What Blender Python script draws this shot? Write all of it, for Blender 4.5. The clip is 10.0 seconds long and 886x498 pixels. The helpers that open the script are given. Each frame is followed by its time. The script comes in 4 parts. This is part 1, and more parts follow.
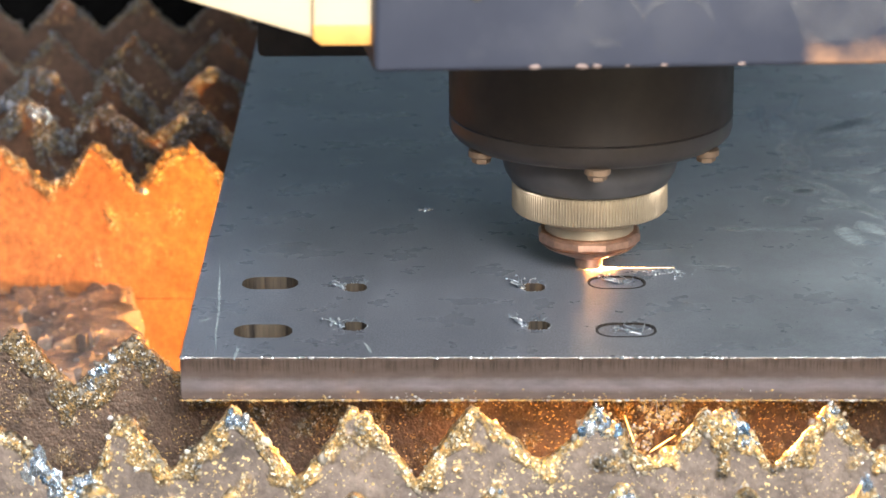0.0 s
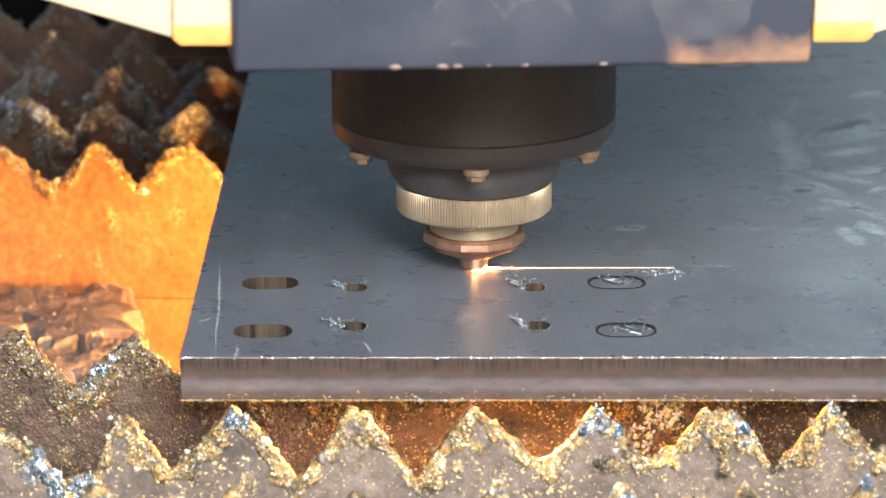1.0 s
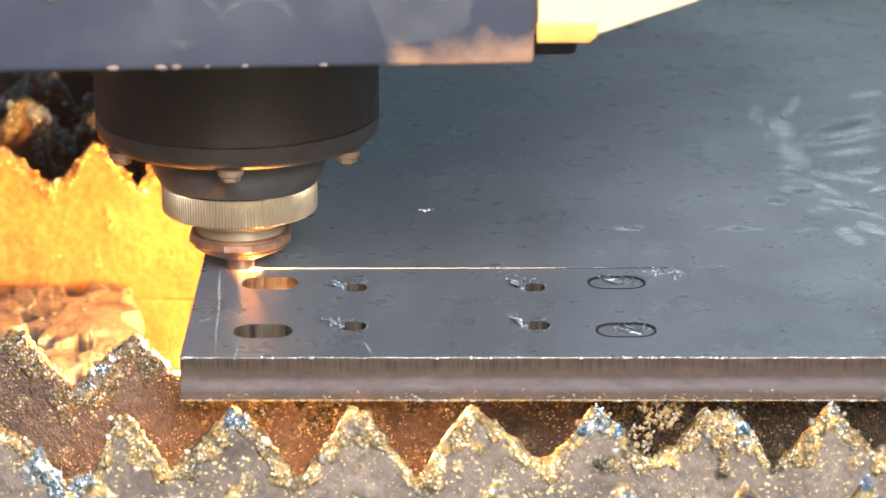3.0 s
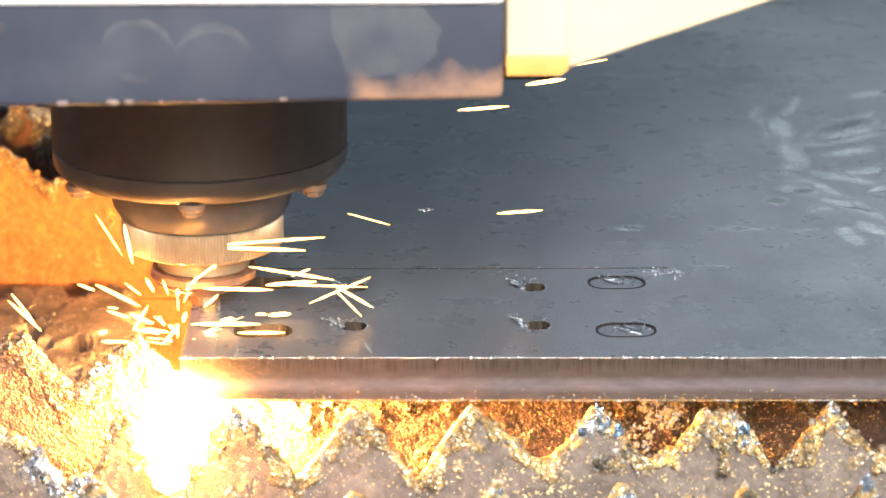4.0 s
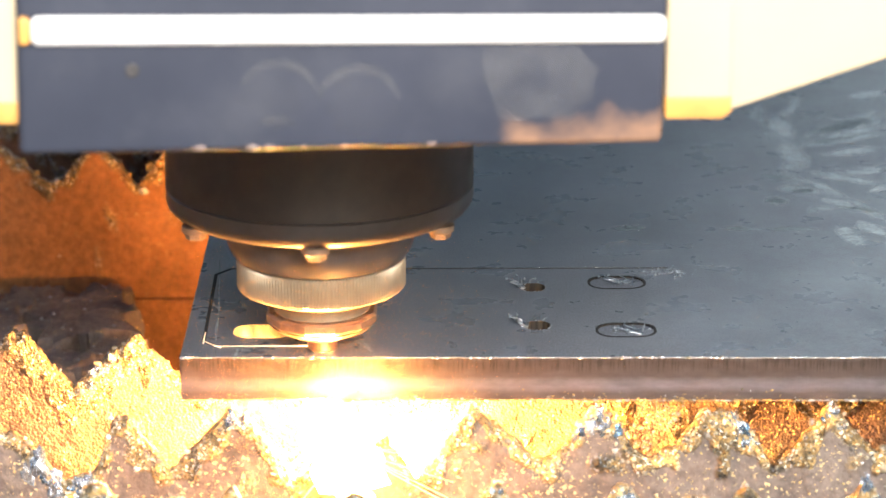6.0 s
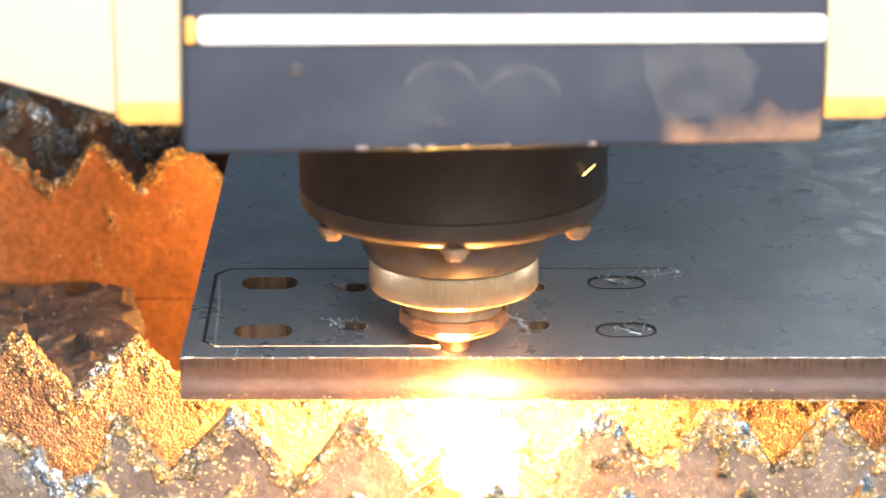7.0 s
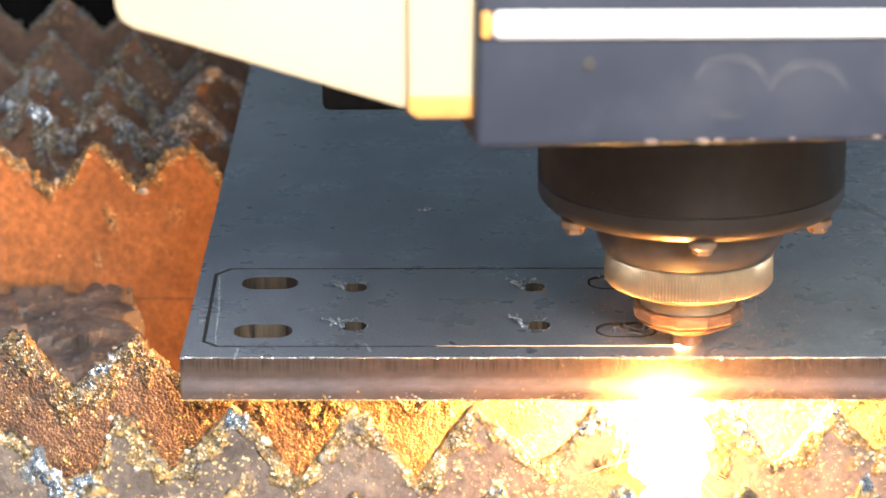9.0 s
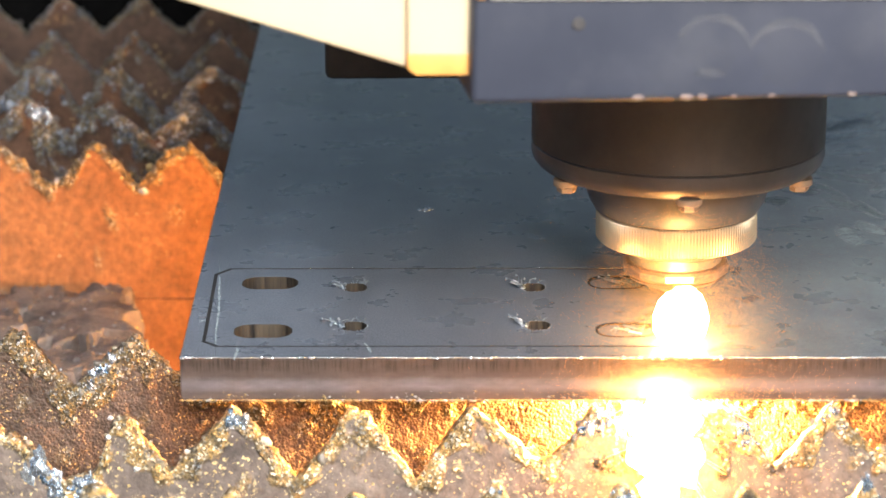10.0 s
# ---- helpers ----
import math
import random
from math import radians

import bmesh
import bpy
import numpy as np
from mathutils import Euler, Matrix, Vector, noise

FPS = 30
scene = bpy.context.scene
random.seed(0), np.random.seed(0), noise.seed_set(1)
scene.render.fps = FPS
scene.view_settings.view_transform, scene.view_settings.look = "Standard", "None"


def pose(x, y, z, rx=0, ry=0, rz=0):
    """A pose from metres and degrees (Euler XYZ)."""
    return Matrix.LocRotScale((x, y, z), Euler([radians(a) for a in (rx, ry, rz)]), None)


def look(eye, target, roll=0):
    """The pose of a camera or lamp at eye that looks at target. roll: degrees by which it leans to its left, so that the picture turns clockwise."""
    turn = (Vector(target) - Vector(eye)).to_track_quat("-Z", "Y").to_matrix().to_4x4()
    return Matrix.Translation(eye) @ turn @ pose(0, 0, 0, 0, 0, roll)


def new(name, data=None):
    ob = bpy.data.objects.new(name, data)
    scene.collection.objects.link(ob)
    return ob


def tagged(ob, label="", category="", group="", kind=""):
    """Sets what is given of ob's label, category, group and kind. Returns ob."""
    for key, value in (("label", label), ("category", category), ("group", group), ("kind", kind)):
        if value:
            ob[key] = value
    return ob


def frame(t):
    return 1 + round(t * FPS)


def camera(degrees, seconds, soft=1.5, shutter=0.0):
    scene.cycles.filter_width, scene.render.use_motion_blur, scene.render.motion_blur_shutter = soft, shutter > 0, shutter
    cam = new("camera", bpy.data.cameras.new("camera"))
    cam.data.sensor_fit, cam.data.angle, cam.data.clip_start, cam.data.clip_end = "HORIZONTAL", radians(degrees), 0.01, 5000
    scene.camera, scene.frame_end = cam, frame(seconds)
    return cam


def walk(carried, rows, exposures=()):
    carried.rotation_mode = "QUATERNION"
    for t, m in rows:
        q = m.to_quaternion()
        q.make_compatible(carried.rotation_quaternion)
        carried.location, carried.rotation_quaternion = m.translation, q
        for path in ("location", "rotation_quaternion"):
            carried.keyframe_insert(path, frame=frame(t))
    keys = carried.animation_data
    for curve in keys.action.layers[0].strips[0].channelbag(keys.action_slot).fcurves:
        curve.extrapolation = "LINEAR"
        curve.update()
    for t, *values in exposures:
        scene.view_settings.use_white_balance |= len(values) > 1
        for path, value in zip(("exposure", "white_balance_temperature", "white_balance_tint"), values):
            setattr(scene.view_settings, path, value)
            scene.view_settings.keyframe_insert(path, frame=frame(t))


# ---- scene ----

# ---------------------------------------------------------------- camera
cam = camera(16.83, 10.0)
EYE = Vector((0.0651, -0.7491, 1.0688))
AIM = Vector((0.0058, 0.9526, -0.304))
walk(cam, [(0.0, look(EYE, EYE + AIM, -0.2)), (10.0, look(EYE, EYE + AIM, -0.2))], [(0.0, 0.49), (10.0, 0.49)])
cam.data.dof.use_dof = True
cam.data.dof.focus_distance = 0.858
cam.data.dof.aperture_fstop = 22.0

# ---------------------------------------------------------------- light
world = bpy.data.worlds.new("world")
scene.world = world
world.use_nodes = True
wt = world.node_tree
sky = wt.nodes.new("ShaderNodeTexSky")
sky.sky_type = "NISHITA"
sky.sun_disc = False
sky.sun_elevation = radians(29)
sky.dust_density = 4.0
sky.sun_rotation = radians(158)
wt.nodes["Background"].inputs["Strength"].default_value = 0.105
grey = wt.nodes.new("ShaderNodeHueSaturation")
grey.inputs["Saturation"].default_value = 0.9
wt.links.new(sky.outputs["Color"], grey.inputs["Color"])
wt.links.new(grey.outputs["Color"], wt.nodes["Background"].inputs["Color"])

sun_data = bpy.data.lights.new("sun", "SUN")
sun_data.energy = 4.9
sun_data.angle = radians(20)
sun_data.color = (1.0, 0.985, 0.985)
sun = new("sun", sun_data)
sun.matrix_world = look((0.28, -1.0, 1.45), (0.05, 0.1, 0.8))

# ---------------------------------------------------------------- materials


class Mat:
    """A node material with a principled shader and small helpers."""

    def __init__(self, name, rough=0.5, metal=0.0, spec=0.5):
        self.m = bpy.data.materials.new(name)
        self.m.use_nodes = True
        self.t = self.m.node_tree
        self.b = self.t.nodes["Principled BSDF"]
        self.b.inputs["Roughness"].default_value = rough
        self.b.inputs["Metallic"].default_value = metal
        self.b.inputs["Specular IOR Level"].default_value = spec
        self.co = self.node("ShaderNodeTexCoord").outputs["Object"]

    def node(self, kind):
        return self.t.nodes.new(kind)

    def link(self, a, b):
        self.t.links.new(a, b)

    def mapped(self, scale):
        n = self.node("ShaderNodeMapping")
        n.inputs["Scale"].default_value = scale
        self.link(self.co, n.inputs["Vector"])
        return n.outputs["Vector"]

    def noise(self, scale, detail=4.0, rough=0.6, co=None):
        n = self.node("ShaderNodeTexNoise")
        n.inputs["Scale"].default_value = scale
        n.inputs["Detail"].default_value = detail
        n.inputs["Roughness"].default_value = rough
        self.link(co or self.co, n.inputs["Vector"])
        return n.outputs["Fac"]

    def warped(self, amount, scale):
        n = self.node("ShaderNodeTexNoise")
        n.inputs["Scale"].default_value = scale
        n.inputs["Detail"].default_value = 3.0
        self.link(self.co, n.inputs["Vector"])
        off, out = self.node("ShaderNodeVectorMath"), self.node("ShaderNodeVectorMath")
        off.operation, out.operation = "SCALE", "ADD"
        off.inputs["Scale"].default_value = amount
        self.link(n.outputs["Color"], off.inputs[0])
        self.link(self.co, out.inputs[0])
        self.link(off.outputs[0], out.inputs[1])
        return out.outputs[0]

    def cells(self, scale, co=None):
        n = self.node("ShaderNodeTexVoronoi")
        n.inputs["Scale"].default_value = scale
        self.link(co or self.co, n.inputs["Vector"])
        return n.outputs["Distance"]

    def ramp(self, fac, stops):
        n = self.node("ShaderNodeValToRGB")
        e = n.color_ramp.elements
        while len(e) < len(stops):
            e.new(0.5)
        for el, (p, c) in zip(e, stops):
            el.position = p
            el.color = (*c, 1.0) if len(c) == 3 else c
        self.link(fac, n.inputs["Fac"])
        return n.outputs["Color"]

    def mix(self, fac, a, b, mode="MIX"):
        n = self.node("ShaderNodeMix")
        n.data_type = "RGBA"
        n.blend_type = mode
        for value, socket in ((fac, n.inputs[0]), (a, n.inputs[6]), (b, n.inputs[7])):
            if isinstance(value, (int, float)):
                socket.default_value = value
            elif isinstance(value, tuple):
                socket.default_value = (*value, 1.0)
            else:
                self.link(value, socket)
        return n.outputs[2]

    def math(self, op, a, b=0.0):
        n = self.node("ShaderNodeMath")
        n.operation = op
        for value, socket in ((a, n.inputs[0]), (b, n.inputs[1])):
            if isinstance(value, (int, float)):
                socket.default_value = value
            else:
                self.link(value, socket)
        return n.outputs[0]

    def color(self, c):
        if isinstance(c, tuple):
            self.b.inputs["Base Color"].default_value = (*c, 1.0)
        else:
            self.link(c, self.b.inputs["Base Color"])
        return self

    def put(self, name, value):
        self.link(value, self.b.inputs[name])
        return self

    def bump(self, height, strength=0.3, distance=0.001):
        n = self.node("ShaderNodeBump")
        n.inputs["Strength"].default_value = strength
        n.inputs["Distance"].default_value = distance
        self.link(height, n.inputs["Height"])
        self.link(n.outputs["Normal"], self.b.inputs["Normal"])
        return self


def glow(name, color, strength):
    m = Mat(name)
    m.color((0.02, 0.01, 0.005))
    m.b.inputs["Emission Color"].default_value = (*color, 1.0)
    m.b.inputs["Emission Strength"].default_value = strength
    return m.m


def mill_scale():
    """Hot-rolled steel: grey-blue scale with fine grain, streaks and scuffs."""
    m = Mat("mill_scale_steel", 0.5, 0.0, 0.5)
    big = m.noise(9, 5, 0.6)
    fine = m.noise(2300, 3, 0.8, m.mapped((0.9, 0.5, 1.0)))
    streak = m.noise(14, 5, 0.65, m.mapped((6.0, 1.0, 1.0)))
    base = m.ramp(big, [(0.3, (0.116, 0.129, 0.157)), (0.7, (0.186, 0.204, 0.242))])
    base = m.mix(m.math("MULTIPLY", streak, 0.45), base, (0.08, 0.088, 0.098))
    grain = m.ramp(fine, [(0.34, (0.42,) * 3), (0.5, (0.95,) * 3), (0.66, (1.7,) * 3)])
    base = m.mix(0.8, base, grain, "MULTIPLY")
    scuff = m.ramp(m.noise(30, 6, 0.7, m.mapped((0.5, 2.2, 1.0))), [(0.60, (0, 0, 0)), (0.76, (1, 1, 1))])
    base = m.mix(m.math("MULTIPLY", scuff, 0.14), base, (0.31, 0.34, 0.35))
    sep = m.node("ShaderNodeSeparateXYZ")
    m.link(m.co, sep.inputs[0])
    # paler to the right: scuffed scale, plus a sky sheen put into the colour
    far = m.ramp(m.math("MULTIPLY", sep.outputs["X"], 2.0), [(0.20, (0, 0, 0)), (0.40, (1, 1, 1))])
    sheen_mottle = m.math("ADD", m.math("MULTIPLY", m.noise(300, 6, 0.8), 0.6), m.math("MULTIPLY", m.noise(26, 5, 0.7, m.mapped((0.6, 1.0, 1.0))), 0.5))
    sheen_mottle = m.ramp(sheen_mottle, [(0.42, (0, 0, 0)), (0.68, (1, 1, 1))])
    base = m.mix(m.math("MULTIPLY", far, m.math("MULTIPLY", sheen_mottle, 0.60)), base, (0.30, 0.37, 0.39))
    m.color(base)
    m.put("Roughness", m.ramp(m.noise(60, 4), [(0.3, (0.24,) * 3), (0.7, (0.36,) * 3)]))
    stain = m.ramp(m.noise(60, 6, 0.72, m.mapped((1.0, 0.35, 1.0))), [(0.40, (0.72,) * 3), (0.58, (1.0,) * 3)])
    m.color(m.mix(0.5, base, stain, "MULTIPLY"))
    return m.bump(fine, 0.15, 0.0003).m


def cut_face():
    """The sawn and flame-cut edge of the plate: upright drag lines above, a smoother band below."""
    m = Mat("cut_edge_steel", 0.36, 0.55, 0.6)
    drag = m.noise(1500, 3, 0.7, m.mapped((1.0, 1.0, 0.035)))
    cloud = m.noise(200, 5, 0.7, m.mapped((0.5, 1.0, 1.4)))
    sep = m.node("ShaderNodeSeparateXYZ")
    m.link(m.co, sep.inputs[0])
    wob = m.math("ADD", sep.outputs["Z"], m.math("MULTIPLY", m.math("SUBTRACT", m.noise(110, 4), 0.5), 0.0022))
    up = m.math("MULTIPLY", m.math("SUBTRACT", wob, 0.7879), 82.0)
    face = m.ramp(up, [(0.0, (0.15, 0.115, 0.10)), (0.16, (0.15, 0.118, 0.11)), (0.30, (0.225, 0.20, 0.215)), (0.42, (0.20, 0.18, 0.19)), (0.55, (0.125, 0.098, 0.088)), (0.90, (0.105, 0.078, 0.066)), (1.0, (0.14, 0.12, 0.11))])
    face = m.mix(0.8, face, m.ramp(cloud, [(0.3, (0.72,) * 3), (0.7, (1.25,) * 3)]), "MULTIPLY")
    ticks = m.math("MULTIPLY", m.ramp(drag, [(0.40, (1, 1, 1)), (0.52, (0, 0, 0))]), m.ramp(up, [(0.60, (0, 0, 0)), (0.80, (0.55,) * 3)]))
    m.color(m.mix(ticks, face, (0.03, 0.021, 0.017)))
    return m.bump(m.math("ADD", m.math("MULTIPLY", drag, 0.5), cloud), 0.3, 0.0004).m


def rust(name, dark=(0.05, 0.032, 0.024), light=(0.24, 0.125, 0.07), rough=0.75, warm=(1.2, 1.05, 0.8), gain=0.65, dots=1.0, dot_scale=330, dot_keep=0.52, dot_color=(0.50, 0.36, 0.16), grit=0.0):
    """Heat-scaled slat steel, brown with pits and ochre dust."""
    m = Mat(name, rough, 0.0, 0.4)
    a = m.noise(45, 6, 0.65)
    b = m.noise(420, 4, 0.7)
    base = m.ramp(a, [(0.3, dark), (0.5, tuple((p + q) / 2 for p, q in zip(dark, light))), (0.75, light)])
    base = m.mix(0.7, base, m.ramp(b, [(0.3, (0.5,) * 3), (0.7, (1.4,) * 3)]), "MULTIPLY")
    specks = m.ramp(m.cells(dot_scale, m.warped(1.6 / dot_scale, dot_scale * 1.6)), [(0.20, (1, 1, 1)), (0.30, (0, 0, 0))])
    keep = m.ramp(m.noise(70, 4), [(dot_keep, (0, 0, 0)), (dot_keep + 0.10, (1, 1, 1))])
    base = m.mix(m.math("MULTIPLY", m.math("MULTIPLY", specks, keep), dots), base, dot_color)
    at_crust = m.node("ShaderNodeAttribute")
    at_crust.attribute_name = "crust"
    k = at_crust.outputs["Fac"]
    cell = m.node("ShaderNodeTexVoronoi")
    cell.inputs["Scale"].default_value = 1500
    m.link(m.co, cell.inputs["Vector"])
    tone = m.node("ShaderNodeSeparateColor")
    m.link(cell.outputs["Color"], tone.inputs[0])
    grains = m.ramp(tone.outputs[0], [(0.0, (0.07, 0.06, 0.048)), (0.35, (0.17, 0.135, 0.085)), (0.6, (0.30, 0.22, 0.11)), (0.82, (0.15, 0.135, 0.115)), (0.93, (0.5, 0.53, 0.55)), (1.0, (0.6, 0.62, 0.64))])
    coarse = m.node("ShaderNodeTexVoronoi")
    coarse.inputs["Scale"].default_value = 520
    m.link(m.co, coarse.inputs["Vector"])
    tone2 = m.node("ShaderNodeSeparateColor")
    m.link(coarse.outputs["Color"], tone2.inputs[0])
    grains = m.mix(0.75, grains, m.ramp(tone2.outputs[1], [(0.1, (0.45, 0.47, 0.5)), (0.5, (1.0, 0.95, 0.85)), (0.9, (1.55, 1.35, 1.0))]), "MULTIPLY")
    area = m.ramp(m.noise(48, 3), [(0.35, (0.55, 0.58, 0.62)), (gain, warm)])
    grains = m.mix(0.8, grains, area, "MULTIPLY")
    m.color(m.mix(k, base, grains))
    m.put("Metallic", m.math("MULTIPLY", k, 0.25))
    m.put("Roughness", m.ramp(k, [(0.0, (rough,) * 3), (1.0, (0.42,) * 3)]))
    rough_sand = m.math("MULTIPLY", m.math("ADD", m.cells(1100), m.cells(520)), -grit)
    return m.bump(m.math("ADD", m.math("ADD", m.math("ADD", a, b), rough_sand), m.math("MULTIPLY", m.math("ADD", cell.outputs["Distance"], coarse.outputs["Distance"]), k)), 0.6, 0.0012).m


def slag(name, stops, metal=0.35, rough=0.42):
    """Frozen spatter: each drop has its own tint."""
    m = Mat(name, rough, metal, 0.6)
    geo = m.node("ShaderNodeNewGeometry")
    base = m.ramp(geo.outputs["Random Per Island"], stops)
    base = m.mix(0.75, base, m.ramp(m.noise(700, 4, 0.7), [(0.3, (0.55,) * 3), (0.7, (1.3,) * 3)]), "MULTIPLY")
    m.color(base)
    return m.bump(m.noise(900, 4, 0.7), 0.7, 0.0006).m


def plain(name, color, rough=0.5, metal=0.0, var=0.25, scale=120, bumpy=0.1):
    m = Mat(name, rough, metal)
    n = m.noise(scale, 4)
    low = tuple(c * (1 - var) for c in color)
    high = tuple(c * (1 + var) for c in color)
    m.color(m.ramp(n, [(0.3, low), (0.7, high)]))
    m.put("Roughness", m.ramp(m.noise(scale * 0.4, 3), [(0.3, (rough * 0.85,) * 3), (0.7, (min(1.0, rough * 1.2),) * 3)]))
    return m.bump(m.noise(scale * 6, 3), bumpy, 0.0003).m


def cover_face():
    """Blue-grey painted sheet with smudges and wiped rings."""
    m = Mat("blue_grey_painted_sheet", 0.48, 0.0, 0.35)
    base = m.ramp(m.noise(22, 4), [(0.3, (0.030, 0.0365, 0.056)), (0.7, (0.048, 0.055, 0.079))])
    smear = m.ramp(m.noise(34, 5, 0.6), [(0.52, (0, 0, 0)), (0.70, (1, 1, 1))])
    base = m.mix(m.math("MULTIPLY", smear, 0.16), base, (0.15, 0.155, 0.17))
    sep = m.node("ShaderNodeSeparateXYZ")
    m.link(m.co, sep.inputs[0])
    # peach patch at lower right: burnt paint, with orange flame light in its colour
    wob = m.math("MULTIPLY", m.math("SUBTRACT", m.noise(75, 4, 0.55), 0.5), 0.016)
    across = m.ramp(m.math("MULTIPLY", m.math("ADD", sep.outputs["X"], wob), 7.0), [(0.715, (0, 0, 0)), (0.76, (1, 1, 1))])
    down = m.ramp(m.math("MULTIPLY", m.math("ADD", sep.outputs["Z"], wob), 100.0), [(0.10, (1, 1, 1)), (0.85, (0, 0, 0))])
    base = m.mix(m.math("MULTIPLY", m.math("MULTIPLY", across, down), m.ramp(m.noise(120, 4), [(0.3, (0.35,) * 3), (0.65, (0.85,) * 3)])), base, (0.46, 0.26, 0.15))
    m.color(base)
    return m.bump(m.noise(500, 3), 0.08, 0.0003).m


def hole_wall():
    """Laser-cut wall of a slot: bare metal with upright drag lines."""
    m = Mat("laser_cut_slot_wall", 0.5, 0.35, 0.5)
    drag = m.noise(900, 3, 0.6, m.mapped((1.0, 1.0, 0.04)))
    m.color(m.ramp(drag, [(0.36, (0.012, 0.010, 0.009)), (0.66, (0.085, 0.068, 0.048))]))
    return m.bump(drag, 0.6, 0.0005).m


def smudged(name, most):
    """Faint wiped grease on the painted cover."""
    m = Mat(name, 0.6)
    m.color(m.ramp(m.noise(90, 3), [(0.3, (0.15, 0.155, 0.17)), (0.7, (0.20, 0.21, 0.225))]))
    clear = m.node("ShaderNodeBsdfTransparent")
    mixed = m.node("ShaderNodeMixShader")
    m.link(m.ramp(m.noise(120, 5, 0.65), [(0.30, (most * 0.2,) * 3), (0.66, (most,) * 3)]), mixed.inputs[0])
    m.link(clear.outputs[0], mixed.inputs[1])
    m.link(m.b.outputs[0], mixed.inputs[2])
    m.link(mixed.outputs[0], m.t.nodes["Material Output"].inputs["Surface"])
    return m.m


def scuffed():
    """Rubbed mill scale: pale and broken up by the grain below."""
    m = Mat("rubbed_scale", 0.55)
    m.color(m.ramp(m.noise(500, 4), [(0.3, (0.30, 0.37, 0.40)), (0.7, (0.52, 0.61, 0.64))]))
    clear = m.node("ShaderNodeBsdfTransparent")
    mixed = m.node("ShaderNodeMixShader")
    streaks = m.math("ADD", m.math("MULTIPLY", m.noise(420, 5, 0.75), 0.5), m.math("MULTIPLY", m.noise(260, 4, 0.7, m.mapped((0.35, 1.6, 1.0))), 0.5))
    soft = m.node("ShaderNodeAttribute")
    soft.attribute_name = "fade"
    m.link(m.math("MULTIPLY", m.ramp(streaks, [(0.34, (0.1,) * 3), (0.54, (1, 1, 1))]), m.math("MINIMUM", m.math("MULTIPLY", soft.outputs["Fac"], 1.3), 0.75)), mixed.inputs[0])
    m.link(clear.outputs[0], mixed.inputs[1])
    m.link(m.b.outputs[0], mixed.inputs[2])
    m.link(mixed.outputs[0], m.t.nodes["Material Output"].inputs["Surface"])
    return m.m


SCUFF = scuffed()
SMUDGE = smudged("wiped_grease", 0.34)
HAZE = smudged("thin_grease_film", 0.075)
STEEL = mill_scale()
EDGE = cut_face()
RUST_OCHRE = rust("brown_dusted_slat_steel", (0.042, 0.029, 0.022), (0.165, 0.112, 0.082), 0.72, (1.15, 1.05, 0.88), 0.58, 1.0, 800, 0.44, (0.50, 0.36, 0.16), 0.85)
RUST_MID = rust("brown_slat_steel_with_grey_crust", (0.045, 0.025, 0.016), (0.16, 0.080, 0.046), 0.8, (0.55, 0.74, 1.2))
RUST_DARK = rust("dark_brown_slat_steel", (0.040, 0.026, 0.020), (0.135, 0.080, 0.055), 0.8, (0.5, 0.6, 0.85))
# furthest slats: the shade back there is put into the steel's colour
RUST_SHADED = rust("shaded_slat_steel", (0.006, 0.005, 0.005), (0.020, 0.014, 0.011), 0.9, (0.2, 0.2, 0.2), 0.65, 0.0)
SLAG_OCHRE = slag("ochre_frozen_slag", [(0.0, (0.12, 0.105, 0.085)), (0.3, (0.36, 0.25, 0.10)), (0.6, (0.50, 0.34, 0.12)), (0.8, (0.20, 0.18, 0.16)), (1.0, (0.48, 0.5, 0.52))], 0.2, 0.5)
RUST = rust("brown_scaled_slat_steel", (0.04, 0.026, 0.02), (0.17, 0.09, 0.055), 0.75, (0.95, 0.85, 0.7))
RUST_GREY = rust("grey_scaled_slat_steel", (0.080, 0.066, 0.060), (0.25, 0.20, 0.165), 0.7, (3.6, 3.2, 2.3), 0.58, 1.0, 480, 0.49, (0.72, 0.56, 0.27))
SLAB = rust("grey_slag_cake", (0.040, 0.038, 0.040), (0.235, 0.185, 0.155), 0.6, dots=0.7)
DEBRIS = rust("slag_dust_bed", (0.035, 0.03, 0.028), (0.21, 0.13, 0.085), 0.85)
SLAG = slag("frozen_slag", [(0.0, (0.16, 0.145, 0.125)), (0.3, (0.40, 0.35, 0.25)), (0.55, (0.26, 0.24, 0.21)), (0.75, (0.74, 0.64, 0.40)), (1.0, (0.72, 0.74, 0.75))])
SLAG_COOL = slag("blue_grey_frozen_slag", [(0.0, (0.06, 0.065, 0.075)), (0.4, (0.14, 0.15, 0.17)), (0.7, (0.10, 0.085, 0.075)), (0.85, (0.24, 0.27, 0.31)), (1.0, (0.42, 0.47, 0.53))])
SLAG_BLUE = slag("blue_tempered_slag", [(0.0, (0.14, 0.24, 0.36)), (0.4, (0.52, 0.62, 0.72)), (0.7, (0.30, 0.36, 0.42)), (1.0, (0.62, 0.68, 0.72))], 0.75, 0.22)
SLAG_WARTY = slag("grey_and_ochre_frozen_slag", [(0.0, (0.10, 0.088, 0.075)), (0.35, (0.19, 0.172, 0.145)), (0.6, (0.24, 0.20, 0.14)), (0.8, (0.15, 0.145, 0.14)), (0.93, (0.34, 0.26, 0.14)), (1.0, (0.45, 0.48, 0.5))], 0.25, 0.42)
SPATTER = slag("ochre_spatter", [(0.0, (0.50, 0.34, 0.12)), (0.5, (0.70, 0.55, 0.26)), (1.0, (0.42, 0.36, 0.25))], 0.2)
